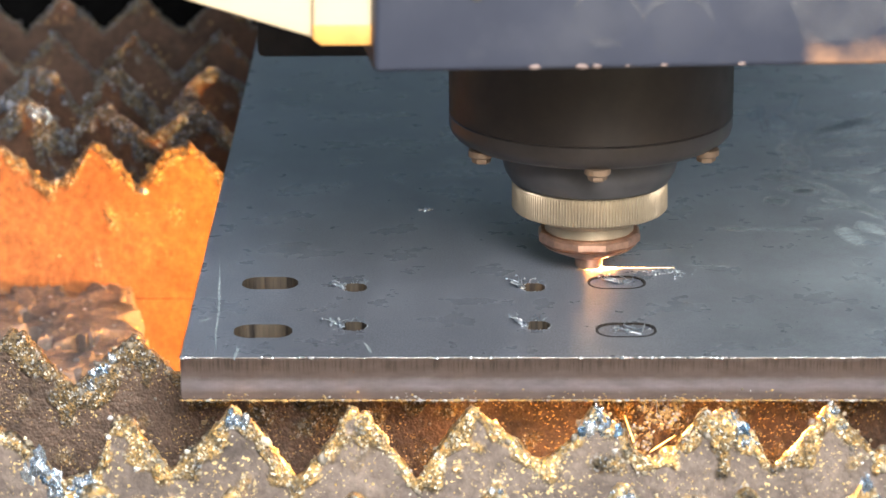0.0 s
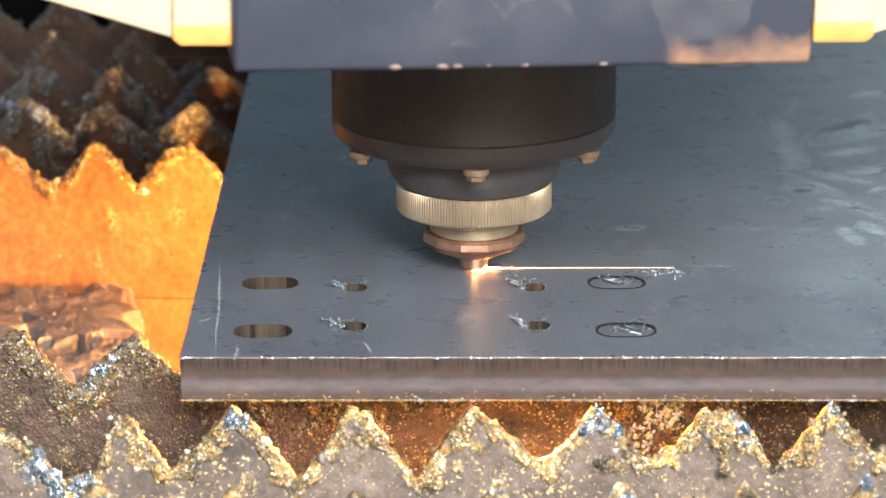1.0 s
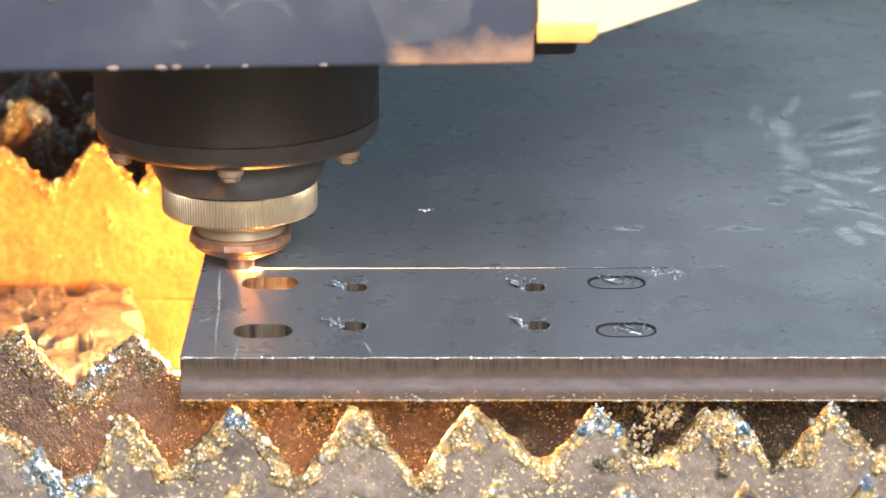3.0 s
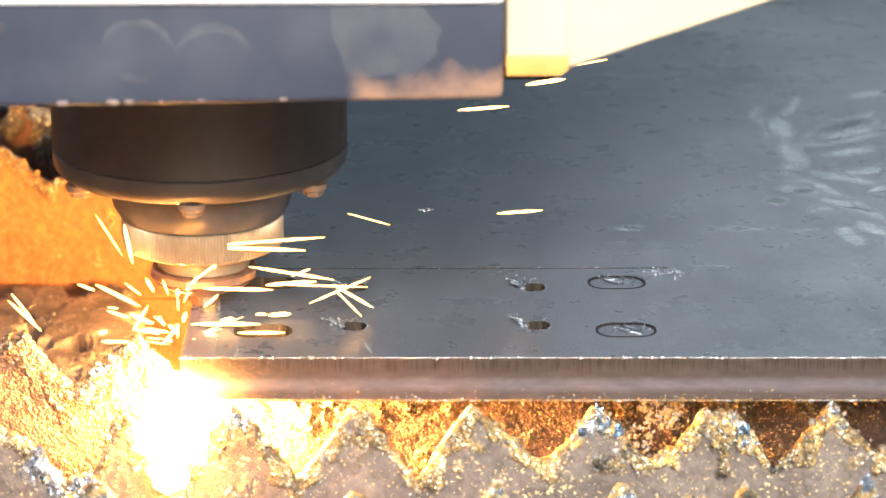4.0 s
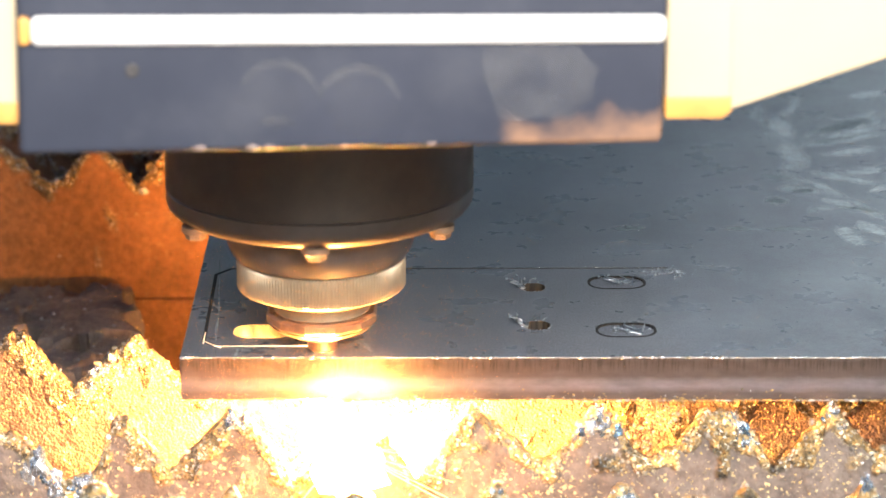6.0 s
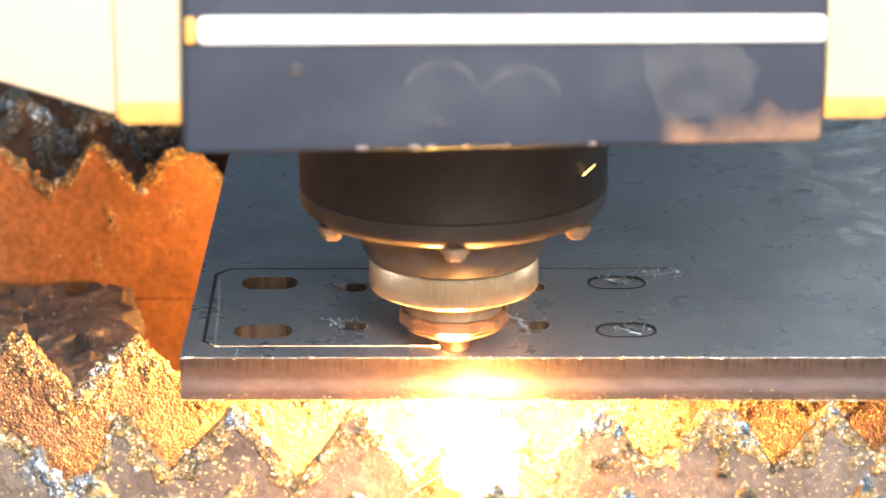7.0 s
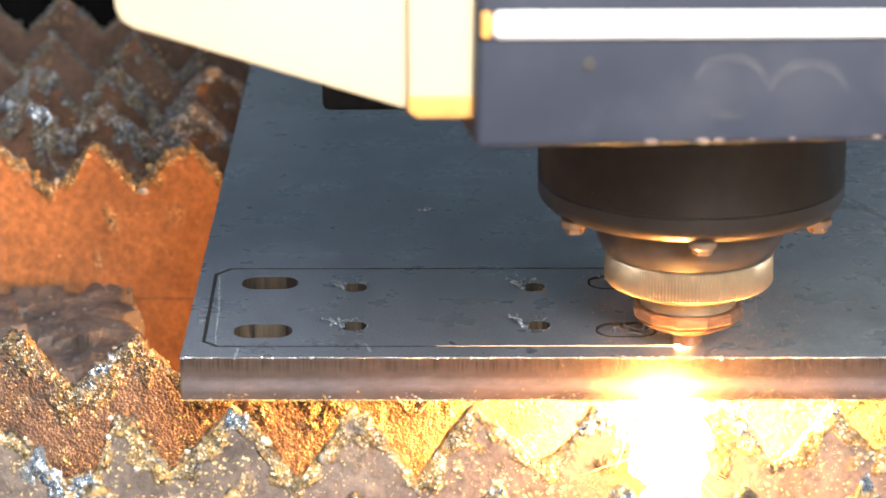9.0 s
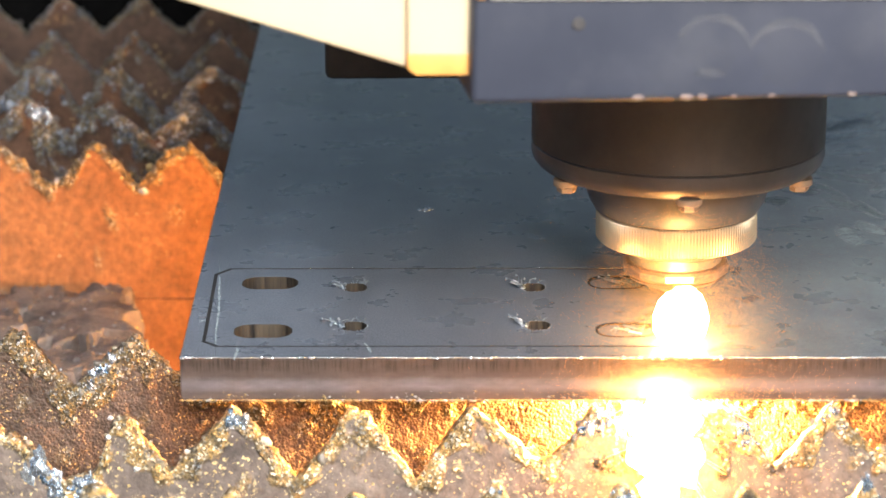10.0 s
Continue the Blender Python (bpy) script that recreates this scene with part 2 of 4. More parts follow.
BRIGHT = slag("bright_metal_drops", [(0.0, (0.5, 0.55, 0.6)), (0.6, (0.75, 0.78, 0.82)), (1.0, (0.35, 0.4, 0.45))], 0.9, 0.25)
SPLASH = slag("blue_grey_splash", [(0.0, (0.16, 0.2, 0.25)), (0.6, (0.36, 0.42, 0.48)), (1.0, (0.6, 0.64, 0.68))], 0.75, 0.33)
DROP = plain("pinkish_metal_drop", (0.20, 0.15, 0.135), 0.5, 0.0, 0.15, 300)
BLACK = plain("black_anodised_aluminium", (0.022, 0.0158, 0.012), 0.5, 0.0, 0.25, 160)
FLANGE = plain("dark_brown_anodised_flange", (0.040, 0.034, 0.031), 0.34, 0.0, 0.2, 160)
FLANGE.node_tree.nodes["Principled BSDF"].inputs["Specular IOR Level"].default_value = 0.6
DARKGREY = plain("dark_grey_ceramic_flange", (0.06, 0.057, 0.058), 0.36, 0.0, 0.2, 160)
BRASS = plain("satin_brass", (0.37, 0.305, 0.215), 0.36, 0.55, 0.12, 260)
COPPER = plain("worn_copper", (0.50, 0.30, 0.21), 0.36, 0.85, 0.25, 300)
BOLT = plain("zinc_screw", (0.26, 0.18, 0.12), 0.5, 0.3, 0.12, 300)
CREAM = plain("cream_painted_sheet", (0.66, 0.54, 0.36), 0.45, 0.0, 0.04, 30)
WHITE = plain("white_painted_strip", (0.86, 0.86, 0.86), 0.35, 0.0, 0.03, 40)
COVER = cover_face()
# amber holds the flame's orange light on rib feet and strip end
AMBER = plain("amber_flame_tint", (0.76, 0.38, 0.10), 0.45, 0.0, 0.15, 90)
RUBBER = plain("black_rubber_block", (0.012, 0.011, 0.011), 0.8, 0.0, 0.4, 200, 0.5)
KERF = plain("burnt_kerf", (0.012, 0.011, 0.011), 0.9, 0.0, 0.4, 300)
# matt black that stands for deep shade behind the slats
SHADE_BLACK = plain("matt_shade_black", (0.004, 0.004, 0.004), 1.0, 0.0, 0.4, 200, 0.3)
SHADE_BLACK.node_tree.nodes["Principled BSDF"].inputs["Specular IOR Level"].default_value = 0.05
WALL_GREEN = plain("dark_green_wall_paint", (0.028, 0.070, 0.061), 0.5, 0.0, 0.25, 4)
HOLE = hole_wall()
CONCRETE = plain("workshop_concrete", (0.22, 0.21, 0.20), 0.8, 0.0, 0.3, 3, 0.4)
FLAME = glow("white_hot_jet", (1.0, 0.44, 0.11), 3600.0)
PLUME = glow("white_hot_plume", (1.0, 0.50, 0.15), 85.0)
MOLTEN = glow("molten_line", (1.0, 0.50, 0.18), 14.0)
WHITE_HOT = glow("white_hot_line", (1.0, 0.44, 0.12), 800.0)
COOLING = glow("cooling_line", (1.0, 0.68, 0.42), 3.2)
SPOT = glow("molten_spot", (1.0, 0.42, 0.10), 2600.0)
LOW_FILL = glow("low_fill_glow", (1.0, 0.40, 0.09), 70.0)
BACK_FILL = glow("back_fill_glow", (1.0, 0.44, 0.11), 2600.0)
FIRE = glow("front_fire", (1.0, 0.43, 0.10), 100.0)
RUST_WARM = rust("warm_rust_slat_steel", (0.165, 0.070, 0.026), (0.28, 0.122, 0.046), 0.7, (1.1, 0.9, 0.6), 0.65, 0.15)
# weak emission of the specks that imitate bloom round the fire
BLOOM = glow("bloom_specks", (1.0, 0.40, 0.09), 2.3)
SPARK = glow("spark", (1.0, 0.50, 0.14), 7.0)

# ---------------------------------------------------------------- mesh helpers
Z0 = 0.8


def mesh_of(name, verts, faces, material, smooth=None):
    me = bpy.data.meshes.new(name)
    me.from_pydata([tuple(v) for v in verts], [], faces)
    me.materials.append(material)
    if smooth is not None:
        me.polygons.foreach_set("use_smooth", [True] * len(me.polygons))
        me.set_sharp_from_angle(angle=radians(smooth))
    me.update()
    return me


def part_mesh(name, me, parent, label=""):
    ob = new(name, me)
    ob.parent = parent
    if label:
        ob["label"] = label
    return ob


def part(name, bm, material, parent, label="", smooth=None):
    me = bpy.data.meshes.new(name)
    bmesh.ops.recalc_face_normals(bm, faces=bm.faces)
    bm.to_mesh(me)
    bm.free()
    me.materials.append(material)
    if smooth is not None:
        me.polygons.foreach_set("use_smooth", [True] * len(me.polygons))
        me.set_sharp_from_angle(angle=radians(smooth))
    return part_mesh(name, me, parent, label)


def box_bm(x0, x1, y0, y1, z0, z1, bevel=0.0, seg=2):
    bm = bmesh.new()
    bmesh.ops.create_cube(bm, size=1.0)
    for v in bm.verts:
        v.co = Vector(((x0 + x1) / 2 + v.co.x * (x1 - x0), (y0 + y1) / 2 + v.co.y * (y1 - y0), (z0 + z1) / 2 + v.co.z * (z1 - z0)))
    if bevel:
        bmesh.ops.bevel(bm, geom=bm.edges[:], offset=bevel, segments=seg, profile=0.5, affect="EDGES")
    return bm


def prism_bm(outline, y0, y1, bevel=0.0):
    """An outline in x and z, pushed through from y0 to y1."""
    bm = bmesh.new()
    a = [bm.verts.new((x, y0, z)) for x, z in outline]
    b = [bm.verts.new((x, y1, z)) for x, z in outline]
    n = len(a)
    bm.faces.new(a)
    bm.faces.new(b[::-1])
    for i in range(n):
        bm.faces.new((a[i], b[i], b[(i + 1) % n], a[(i + 1) % n]))
    if bevel:
        bmesh.ops.bevel(bm, geom=bm.edges[:], offset=bevel, segments=3, profile=0.5, affect="EDGES")
    return bm


def lathe_bm(profile, n=96, ripple=None, phase=0.0):
    """A closed ring of sections: profile in (radius, height) from one end to the other and back inside."""
    bm = bmesh.new()
    rings = []
    for k in range(n):
        a = 2 * math.pi * k / n + phase
        ring = []
        for j, (r, z) in enumerate(profile):
            rr = r + (ripple(k, j) if ripple else 0.0)
            ring.append(bm.verts.new((rr * math.cos(a), rr * math.sin(a), z)))
        rings.append(ring)
    m = len(profile)
    for k in range(n):
        p, q = rings[k], rings[(k + 1) % n]
        for j in range(m):
            bm.faces.new((p[j], q[j], q[(j + 1) % m], p[(j + 1) % m]))
    return bm


def ico(sub):
    bm = bmesh.new()
    bmesh.ops.create_icosphere(bm, subdivisions=sub, radius=1.0)
    v = [v.co.copy() for v in bm.verts]
    f = [[w.index for w in face.verts] for face in bm.faces]
    bm.free()
    return v, f


ICO1, ICO2 = ico(1), ico(2)


class Lumps:
    """Many small uneven drops in one mesh."""

    def __init__(self, seed):
        self.v, self.f = [], []
        self.r = random.Random(seed)

    def add(self, c, size, stretch=(1, 1, 1), rough=0.35, fine=False):
        vv, ff = ICO2 if fine else ICO1
        base = len(self.v)
        off = Vector((self.r.uniform(-50, 50), self.r.uniform(-50, 50), self.r.uniform(-50, 50)))
        turn = Euler((self.r.uniform(0, 6.28), self.r.uniform(0, 6.28), self.r.uniform(0, 6.28))).to_matrix()
        for p in vv:
            k = 1.0 + rough * 1.6 * noise.noise(p * 1.7 + off)
            q = turn @ (p * size * k)
            self.v.append((c[0] + q.x * stretch[0], c[1] + q.y * stretch[1], c[2] + q.z * stretch[2]))
        self.f.extend([[i + base for i in face] for face in ff])

    def mesh(self, name, material):
        return mesh_of(name, self.v, self.f, material, 75)


class Tendrils(Lumps):
    """Frozen slag threads: bent tapering threads with a bead here and there."""

    def thread(self, p, heading, length, r0, lift=0.25, bend=0.5):
        p, rings, n = Vector(p), [], 7
        step = length / n
        for i in range(n + 1):
            k = 1 - 0.8 * i / n
            d = Vector((math.cos(heading), math.sin(heading), lift * (1 - i / n))).normalized()
            e1 = d.orthogonal().normalized()
            e2 = d.cross(e1)
            r = r0 * k * self.r.uniform(0.7, 1.3)
            rings.append(len(self.v))
            for w in (0, 1.257, 2.513, 3.77, 5.027):
                q = p + e1 * (r * math.cos(w)) + e2 * (r * math.sin(w))
                self.v.append((q.x, q.y, q.z))
            p = p + d * step
            heading += self.r.gauss(0, bend)
        for a, b in zip(rings, rings[1:]):
            for w in range(5):
                self.f.append([a + w, a + (w + 1) % 5, b + (w + 1) % 5, b + w])
        self.f.append([rings[0] + w for w in (4, 3, 2, 1, 0)])
        self.f.append([rings[-1] + w for w in range(5)])
        if self.r.random() < 0.6:
            self.add(p, r0 * self.r.uniform(0.7, 1.3), (1, 1, 0.9), 0.3)


# ---------------------------------------------------------------- ground and bed
def ground():
    n = 24
    s = 60.0
    v = [(-s + 2 * s * i / n, -s + 2 * s * j / n, 0.0) for j in range(n + 1) for i in range(n + 1)]
    f = [(j * (n + 1) + i, j * (n + 1) + i + 1, (j + 1) * (n + 1) + i + 1, (j + 1) * (n + 1) + i) for j in range(n) for i in range(n)]
    ob = new("ground", mesh_of("ground", v, f, CONCRETE))
    tagged(ob, "grey concrete workshop floor under the cutting bed", "floor", kind="structure")


def reflection_wall():
    """An unseen plain wall, added so that the far plate reflects dark green."""
    ob = new("reflected_wall", mesh_of("reflected_wall", *slab(-2.0, 2.2, 1.10, 1.14, 0.0, 1.085), WALL_GREEN))
    tagged(ob, "unseen dark green wall added to darken the plate's reflection", "wall", kind="structure")


def sun_block():
    """An unseen frame, added so that its head keeps the sun off the far bed; jambs carry it."""
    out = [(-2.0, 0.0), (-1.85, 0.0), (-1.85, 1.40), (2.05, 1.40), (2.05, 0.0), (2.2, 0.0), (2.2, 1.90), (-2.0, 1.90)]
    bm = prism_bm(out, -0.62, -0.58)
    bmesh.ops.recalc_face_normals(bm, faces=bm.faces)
    me = bpy.data.meshes.new("sun_block_frame")
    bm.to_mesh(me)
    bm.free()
    me.materials.append(WALL_GREEN)
    ob = new("sun_block_frame", me)
    tagged(ob, "unseen dark green frame added to shade the far bed", "wall", kind="structure")


def slab(x0, x1, y0, y1, z0, z1):
    v = [(x, y, z) for z in (z0, z1) for y in (y0, y1) for x in (x0, x1)]
    return v, [(0, 2, 3, 1), (4, 5, 7, 6), (0, 1, 5, 4), (2, 6, 7, 3), (0, 4, 6, 2), (1, 3, 7, 5)]


def bed_tray():
    """The slag-covered tray under the slats."""
    nx, ny = 150, 220
    x0, x1, y0, y1 = -0.35, 0.55, -0.30, 1.00
    v, f = [], []
    for j in range(ny + 1):
        for i in range(nx + 1):
            x, y = x0 + (x1 - x0) * i / nx, y0 + (y1 - y0) * j / ny
            h = noise.fractal(Vector((x * 22, y * 22, 3.0)), 1.0, 2.0, 4) * 0.006
            h += max(0.0, noise.noise(Vector((x * 60, y * 60, 9.0)))) * 0.006
            dip = min(1.0, max(0.0, (x + 0.036) / 0.006)) * min(1.0, max(0.0, (0.29 - y) / 0.02)) * min(1.0, max(0.0, (y - 0.10) / 0.03))
            v.append((x, y, 0.731 + h - 0.045 * dip))
    top = len(v)
    for j in range(ny):
        for i in range(nx):
            a = j * (nx + 1) + i
            f.append((a, a + 1, a + nx + 2, a + nx + 1))
    tray = new("bed_tray", mesh_of("bed_tray", v, f, DEBRIS, 60))
    tagged(tray, "cutting bed tray covered with rusty slag and dust", "tray", kind="structure")
    # the last box is an added black sheet in place of the dark beyond
    for name, b in (("side_wall", (-0.37, -0.352, -0.32, 1.02)), ("side_wall", (0.552, 0.57, -0.32, 1.02)), ("end_wall", (-0.352, 0.552, -0.32, -0.302)), ("end_wall", (-0.352, 0.552, 1.002, 1.02)), ("shade_sheet", (-0.351, -0.008, 0.520, 0.528))):
        part(name, box_bm(b[0], b[1], b[2], b[3], 0.0, 0.815 if name == "shade_sheet" else 0.775, 0.002), SHADE_BLACK if name == "shade_sheet" else RUST, tray, "black sheet standing in for the dark beyond the slats" if name == "shade_sheet" else "")


def slat_profile(points, x):
    """Height of the toothed edge at x, from tips and roots, going on with an even pitch beyond them."""
    if x < points[0][0] or x > points[-1][0]:
        u = ((x + 0.0175) / 0.031) % 1.0
        h = -0.012 - 0.019 * min(u, 1 - u) * 2
        edge = points[0] if x < points[0][0] else points[-1]
        k = min(1.0, abs(x - edge[0]) / 0.008)
        return edge[1] * (1 - k) + h * k
    for (xa, ha), (xb, hb) in zip(points, points[1:]):
        if xa <= x <= xb:
            return ha + (hb - ha) * (x - xa) / (xb - xa)
    return -0.02


def slat(y, mm, seed, material, crust, label, blue=(), thick=0.005, x0=-0.25, x1=0.42, bottom=0.675, spatter=300, fine=0.0012, patchy=0.38, lump=None, chunk=0.00023, drops=None):
    pts = [(a / 1000, b / 1000) for a, b in mm]
    rnd = random.Random(seed)
    xs = [x0]
    while xs[-1] < x1:
        xs.append(xs[-1] + (fine if -0.125 < xs[-1] < 0.205 else 0.003))
    deeps = [0.0]
    while deeps[-1] < 0.014:
        deeps.append(deeps[-1] + max(fine * 0.9, 0.0005))
    rest = 60 if fine < 0.001 else 14
    rows = len(deeps) + rest
    v, f, tops, skin = [], [], [], []
    for x in xs:
        h = slat_profile(pts, x) + 0.0015 * noise.fractal(Vector((x * 330, seed, 0)), 1.0, 2.0, 4)
        tops.append((x, Z0 + h))
        reach = crust * (0.0022 + 0.0075 * max(0.0, noise.noise(Vector((x * 60, seed * 3.1, 0))) + 0.25))
        for side in (-1, 1):
            for j in range(rows):
                d = deeps[j] if j < len(deeps) else deeps[-1] + (Z0 + h - bottom - deeps[-1]) * ((j - len(deeps) + 1) / rest) ** 1.2
                z = Z0 + h - d
                p = Vector((x, side * 0.3 + seed, z))
                c = reach * (1 + 1.3 * noise.noise(p * 170)) - d
                c = min(1.0, max(0.0, c / 0.0016 + 0.5))
                patch = noise.noise(p * 90 + Vector((40, 0, 0)))
                c = max(c, min(1.0, max(0.0, (patch - (patchy if x > 0.002 else max(patchy, 0.42))) * 5)))
                grit = noise.fractal(p * 800, 0.7, 2.1, 3)
                worn = 0.0004 * noise.fractal(p * 190, 1.0, 2.0, 3) + c * 0.0035 * chunk / 0.00034 * 0.35 * max(-0.4, noise.noise(p * 300))
                slim = 0.45 + 0.55 * min(1.0, d / 0.004)
                v.append((x + 0.0005 * c * noise.noise(p * 800), y + side * (thick / 2 * slim + worn + c * (0.0004 + 0.0011 * grit)), z + c * 0.0006 * noise.noise(p * 700 + Vector((9, 9, 9)))))
                skin.append(c)
    w = 2 * rows
    n = len(xs) - 1
    for i in range(n):
        a, b = i * w, (i + 1) * w
        for j in range(rows - 1):
            f.append((a + j, a + j + 1, b + j + 1, b + j))
            f.append((a + rows + j, b + rows + j, b + rows + j + 1, a + rows + j + 1))
        f.append((a, b, b + rows, a + rows))
        f.append((a + rows - 1, a + w - 1, b + w - 1, b + rows - 1))
    f.append(tuple(range(rows)) + tuple(range(w - 1, rows - 1, -1)))
    e = n * w
    f.append(tuple(e + k for k in range(rows - 1, -1, -1)) + tuple(e + rows + k for k in range(rows)))
    me = mesh_of("support_slat", v, f, material, 80)
    me.attributes.new("crust", "FLOAT", "POINT").data.foreach_set("value", skin)
    ob = new("support_slat", me)
    tagged(ob, label, "support slat", "toothed slats of the cutting bed")
    # slag frozen along the teeth
    c, bl, sp = Lumps(seed + 1), Lumps(seed + 2), Lumps(seed + 3)
    for x, z in tops:
        if x < -0.13 or x > 0.23:
            continue
        k = crust * (0.45 + 1.1 * max(0.0, noise.noise(Vector((x * 70, seed * 3.1, 0))) + 0.35))
        for _ in range(int(3 * k * fine / 0.0008 * 0.00023 / chunk + rnd.random())):
            d = abs(rnd.gauss(0, 0.0030 * min(1.5, k)))
            s = min(chunk * 4.6, chunk * math.exp(rnd.gauss(0, 0.6)))
            side = rnd.choice((-1, -1, 1))
            c.add((x + rnd.uniform(-0.001, 0.001), y + side * (thick * 0.5 * (0.6 if d < 0.002 else 1.0) + s * 0.2), z - d + 0.0004), s, (1, 0.7, 1), 0.45)
        for xb, wb in blue:
            for _ in range(3 if abs(x - xb) < wb * rnd.uniform(0.4, 1.1) else 0):
                s = (0.00025 + 0.0011 * rnd.random() ** 3) * (1.6 if wb >= 0.006 else 1.0)
                bl.add((x + rnd.uniform(-0.001, 0.001), y - thick * 0.4 - 0.0008 * rnd.random(), z + rnd.gauss(-0.0026, 0.0016)), s, (0.9, 0.7, 1.35), 0.95, True)
    for _ in range(spatter):
        x = rnd.uniform(-0.12, 0.22)
        z = Z0 + slat_profile(pts, x) - abs(rnd.gauss(0, 0.016)) - 0.001
        if z > bottom + 0.01 and noise.noise(Vector((x * 75, seed, z * 75))) > rnd.uniform(-0.45, 0.35):
            s = 0.00012 + 0.0004 * rnd.random() ** 4
            sp.add((x, y - thick * 0.5 - s * 0.2, z), s, (1, 0.6, 1), 0.3)
    part_mesh("slag_crust", c.mesh("slag_crust", lump or SLAG), ob, "grey and ochre frozen slag")["kind"] = "stuff"
    if bl.v:
        part_mesh("blue_slag", bl.mesh("blue_slag", SLAG_BLUE), ob, "blue tempered slag drops")["kind"] = "stuff"
    if sp.v:
        part_mesh("spatter", sp.mesh("spatter", drops or SPATTER), ob, "ochre metal spatter")["kind"] = "stuff"


ROW_FRONT = [(-15.2, -11.5), (0.9, -30.1), (16.9, -12.3), (31.9, -30.3), (46.9, -13.7), (64.3, -30.5), (82.5, -12.1), (98.1, -30.7), (113.3, -11.4), (129, -30), (144.1, -12.5), (159, -30), (173.5, -11.8)]
ROW_A = [(-45.8, -18.8), (-37.8, -24.4), (-32.2, -32.9), (-23.0, -30.2), (-17.2, -13.8), (-12.7, -15.7), (-3.4, -29.8), (3.5, -23.1), (13.6, -11.9), (19.4, -16.7), (30.4, -32.6), (35.8, -26.5), (45.7, -11.5), (50.9, -16.1), (62.5, -33.1), (70.4, -20.3), (77.2, -11.8), (85.4, -18.7), (95.2, -28.2), (102.0, -23.7), (109.4, -12.5), (114.7, -16.5), (123.1, -27.8), (130.6, -23.9), (139.3, -13.6), (146.1, -14.0), (152.3, -20.0), (157.1, -30.2), (165.1, -21.6), (172.3, -11.9), (179.3, -20.1), (184.8, -25.8)]
ROW_B = [(-62.9, -24.2), (-54.3, -12.6), (-48.7, -12.0), (-42.6, -20.9), (-35.7, -28.6), (-29.9, -23.5), (-23.2, -17.2), (-18.2, -12.5), (-12.0, -18.5), (-5.0, -25.9)]
ROW_C = [(-95.3, -26.0), (-81.8, -13.0), (-75.3, -20.0), (-65.7, -27.2), (-60.7, -24.1), (-50.3, -11.5), (-43.6, -17.1), (-35.6, -28.4), (-25.9, -16.1), (-16.9, -12.1), (-5.4, -24.4)]
ROW_D = [(-96.7, -26.5), (-81.4, -9.4), (-74.5, -13.8), (-64.6, -25.6), (-59.1, -17.1), (-50.7, -11.9), (-45.7, -17.1), (-35.7, -25.3), (-28.3, -19.4), (-18.7, -12.1), (-13.7, -16.2), (-5.7, -24.8)]
ROW_E = [(-112.2, -12.4), (-102.3, -28.4), (-83.1, -12.1), (-75.7, -15.1), (-67.7, -29.7), (-59.6, -17.4), (-51.8, -12.2), (-43.5, -21.9), (-35.3, -33.3), (-26.2, -19.8), (-17.3, -12.2), (-4.5, -19.9)]
ROW_G = [(-113, -12.4), (-98, -28.5), (-83.0, -11.8), (-67, -29.5), (-51.5, -12.0), (-35, -31.0), (-17.5, -12.2), (-4, -26)]
ROW_H = [(-118, -10.0), (-102, -25.0), (-86, -9.8), (-69, -24.5), (-53, -9.6), (-37.4, -25.5), (-20, -10.0), (-5, -24)]
ROW_FAR = [(-48.5, -12.5), (-33.0, -31.0), (-17.5, -12.2)]


def slats():
    slat(-0.061, ROW_FRONT, 11, RUST_GREY, 1.0, "toothed steel slat with blue slag on its tips", ((-0.0152, 0.003), (0.0469, 0.003), (0.1133, 0.004), (0.1735, 0.005), (0.0825, 0.003)))
    slat(-0.006, ROW_A, 21, RUST_GREY, 1.3, "worn toothed slat crusted with grey and yellow slag beside the plate", ((-0.036, 0.006), (-0.027, 0.004), (0.015, 0.004), (0.110, 0.005), (0.149, 0.004), (0.172, 0.003)), spatter=5200, fine=0.0006, chunk=0.00032)
    slat(0.055, ROW_B, 31, RUST_OCHRE, 1.75, "brown toothed slat with glittering slag crust under the plate", ((-0.027, 0.005),), spatter=2400, fine=0.0006, patchy=0.16, drops=SLAG_WARTY, lump=SLAG_WARTY, chunk=0.00036)
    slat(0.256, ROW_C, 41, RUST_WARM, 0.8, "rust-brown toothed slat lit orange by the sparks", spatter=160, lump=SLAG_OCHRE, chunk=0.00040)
    slat(0.309, ROW_D, 51, RUST_MID, 2.0, "brown toothed slat with pale slag on worn teeth", ((-0.075, 0.006),), spatter=100, lump=SLAG_COOL, chunk=0.00045)
    slat(0.364, ROW_E, 61, RUST_MID, 1.7, "dark toothed slat with slag-tipped teeth", spatter=80, lump=SLAG_COOL, chunk=0.00045)
    slat(0.420, ROW_G, 71, RUST_DARK, 0.7, "brown toothed slat with grey tips far back", spatter=0, lump=SLAG_COOL, chunk=0.00045)
    slat(0.475, ROW_H, 91, RUST_DARK, 0.5, "dark brown toothed slat, last before the black sheet", spatter=0, lump=SLAG_COOL, chunk=0.00045)
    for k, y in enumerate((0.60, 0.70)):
        slat(y, ROW_FAR, 71 + 10 * k, RUST_SHADED, 0.0, "dark toothed slat far back in the bed", spatter=0, lump=RUBBER)
    slat(-0.117, ROW_FAR, 171, RUST_GREY, 0.4, "toothed slat at the front of the bed", spatter=0)


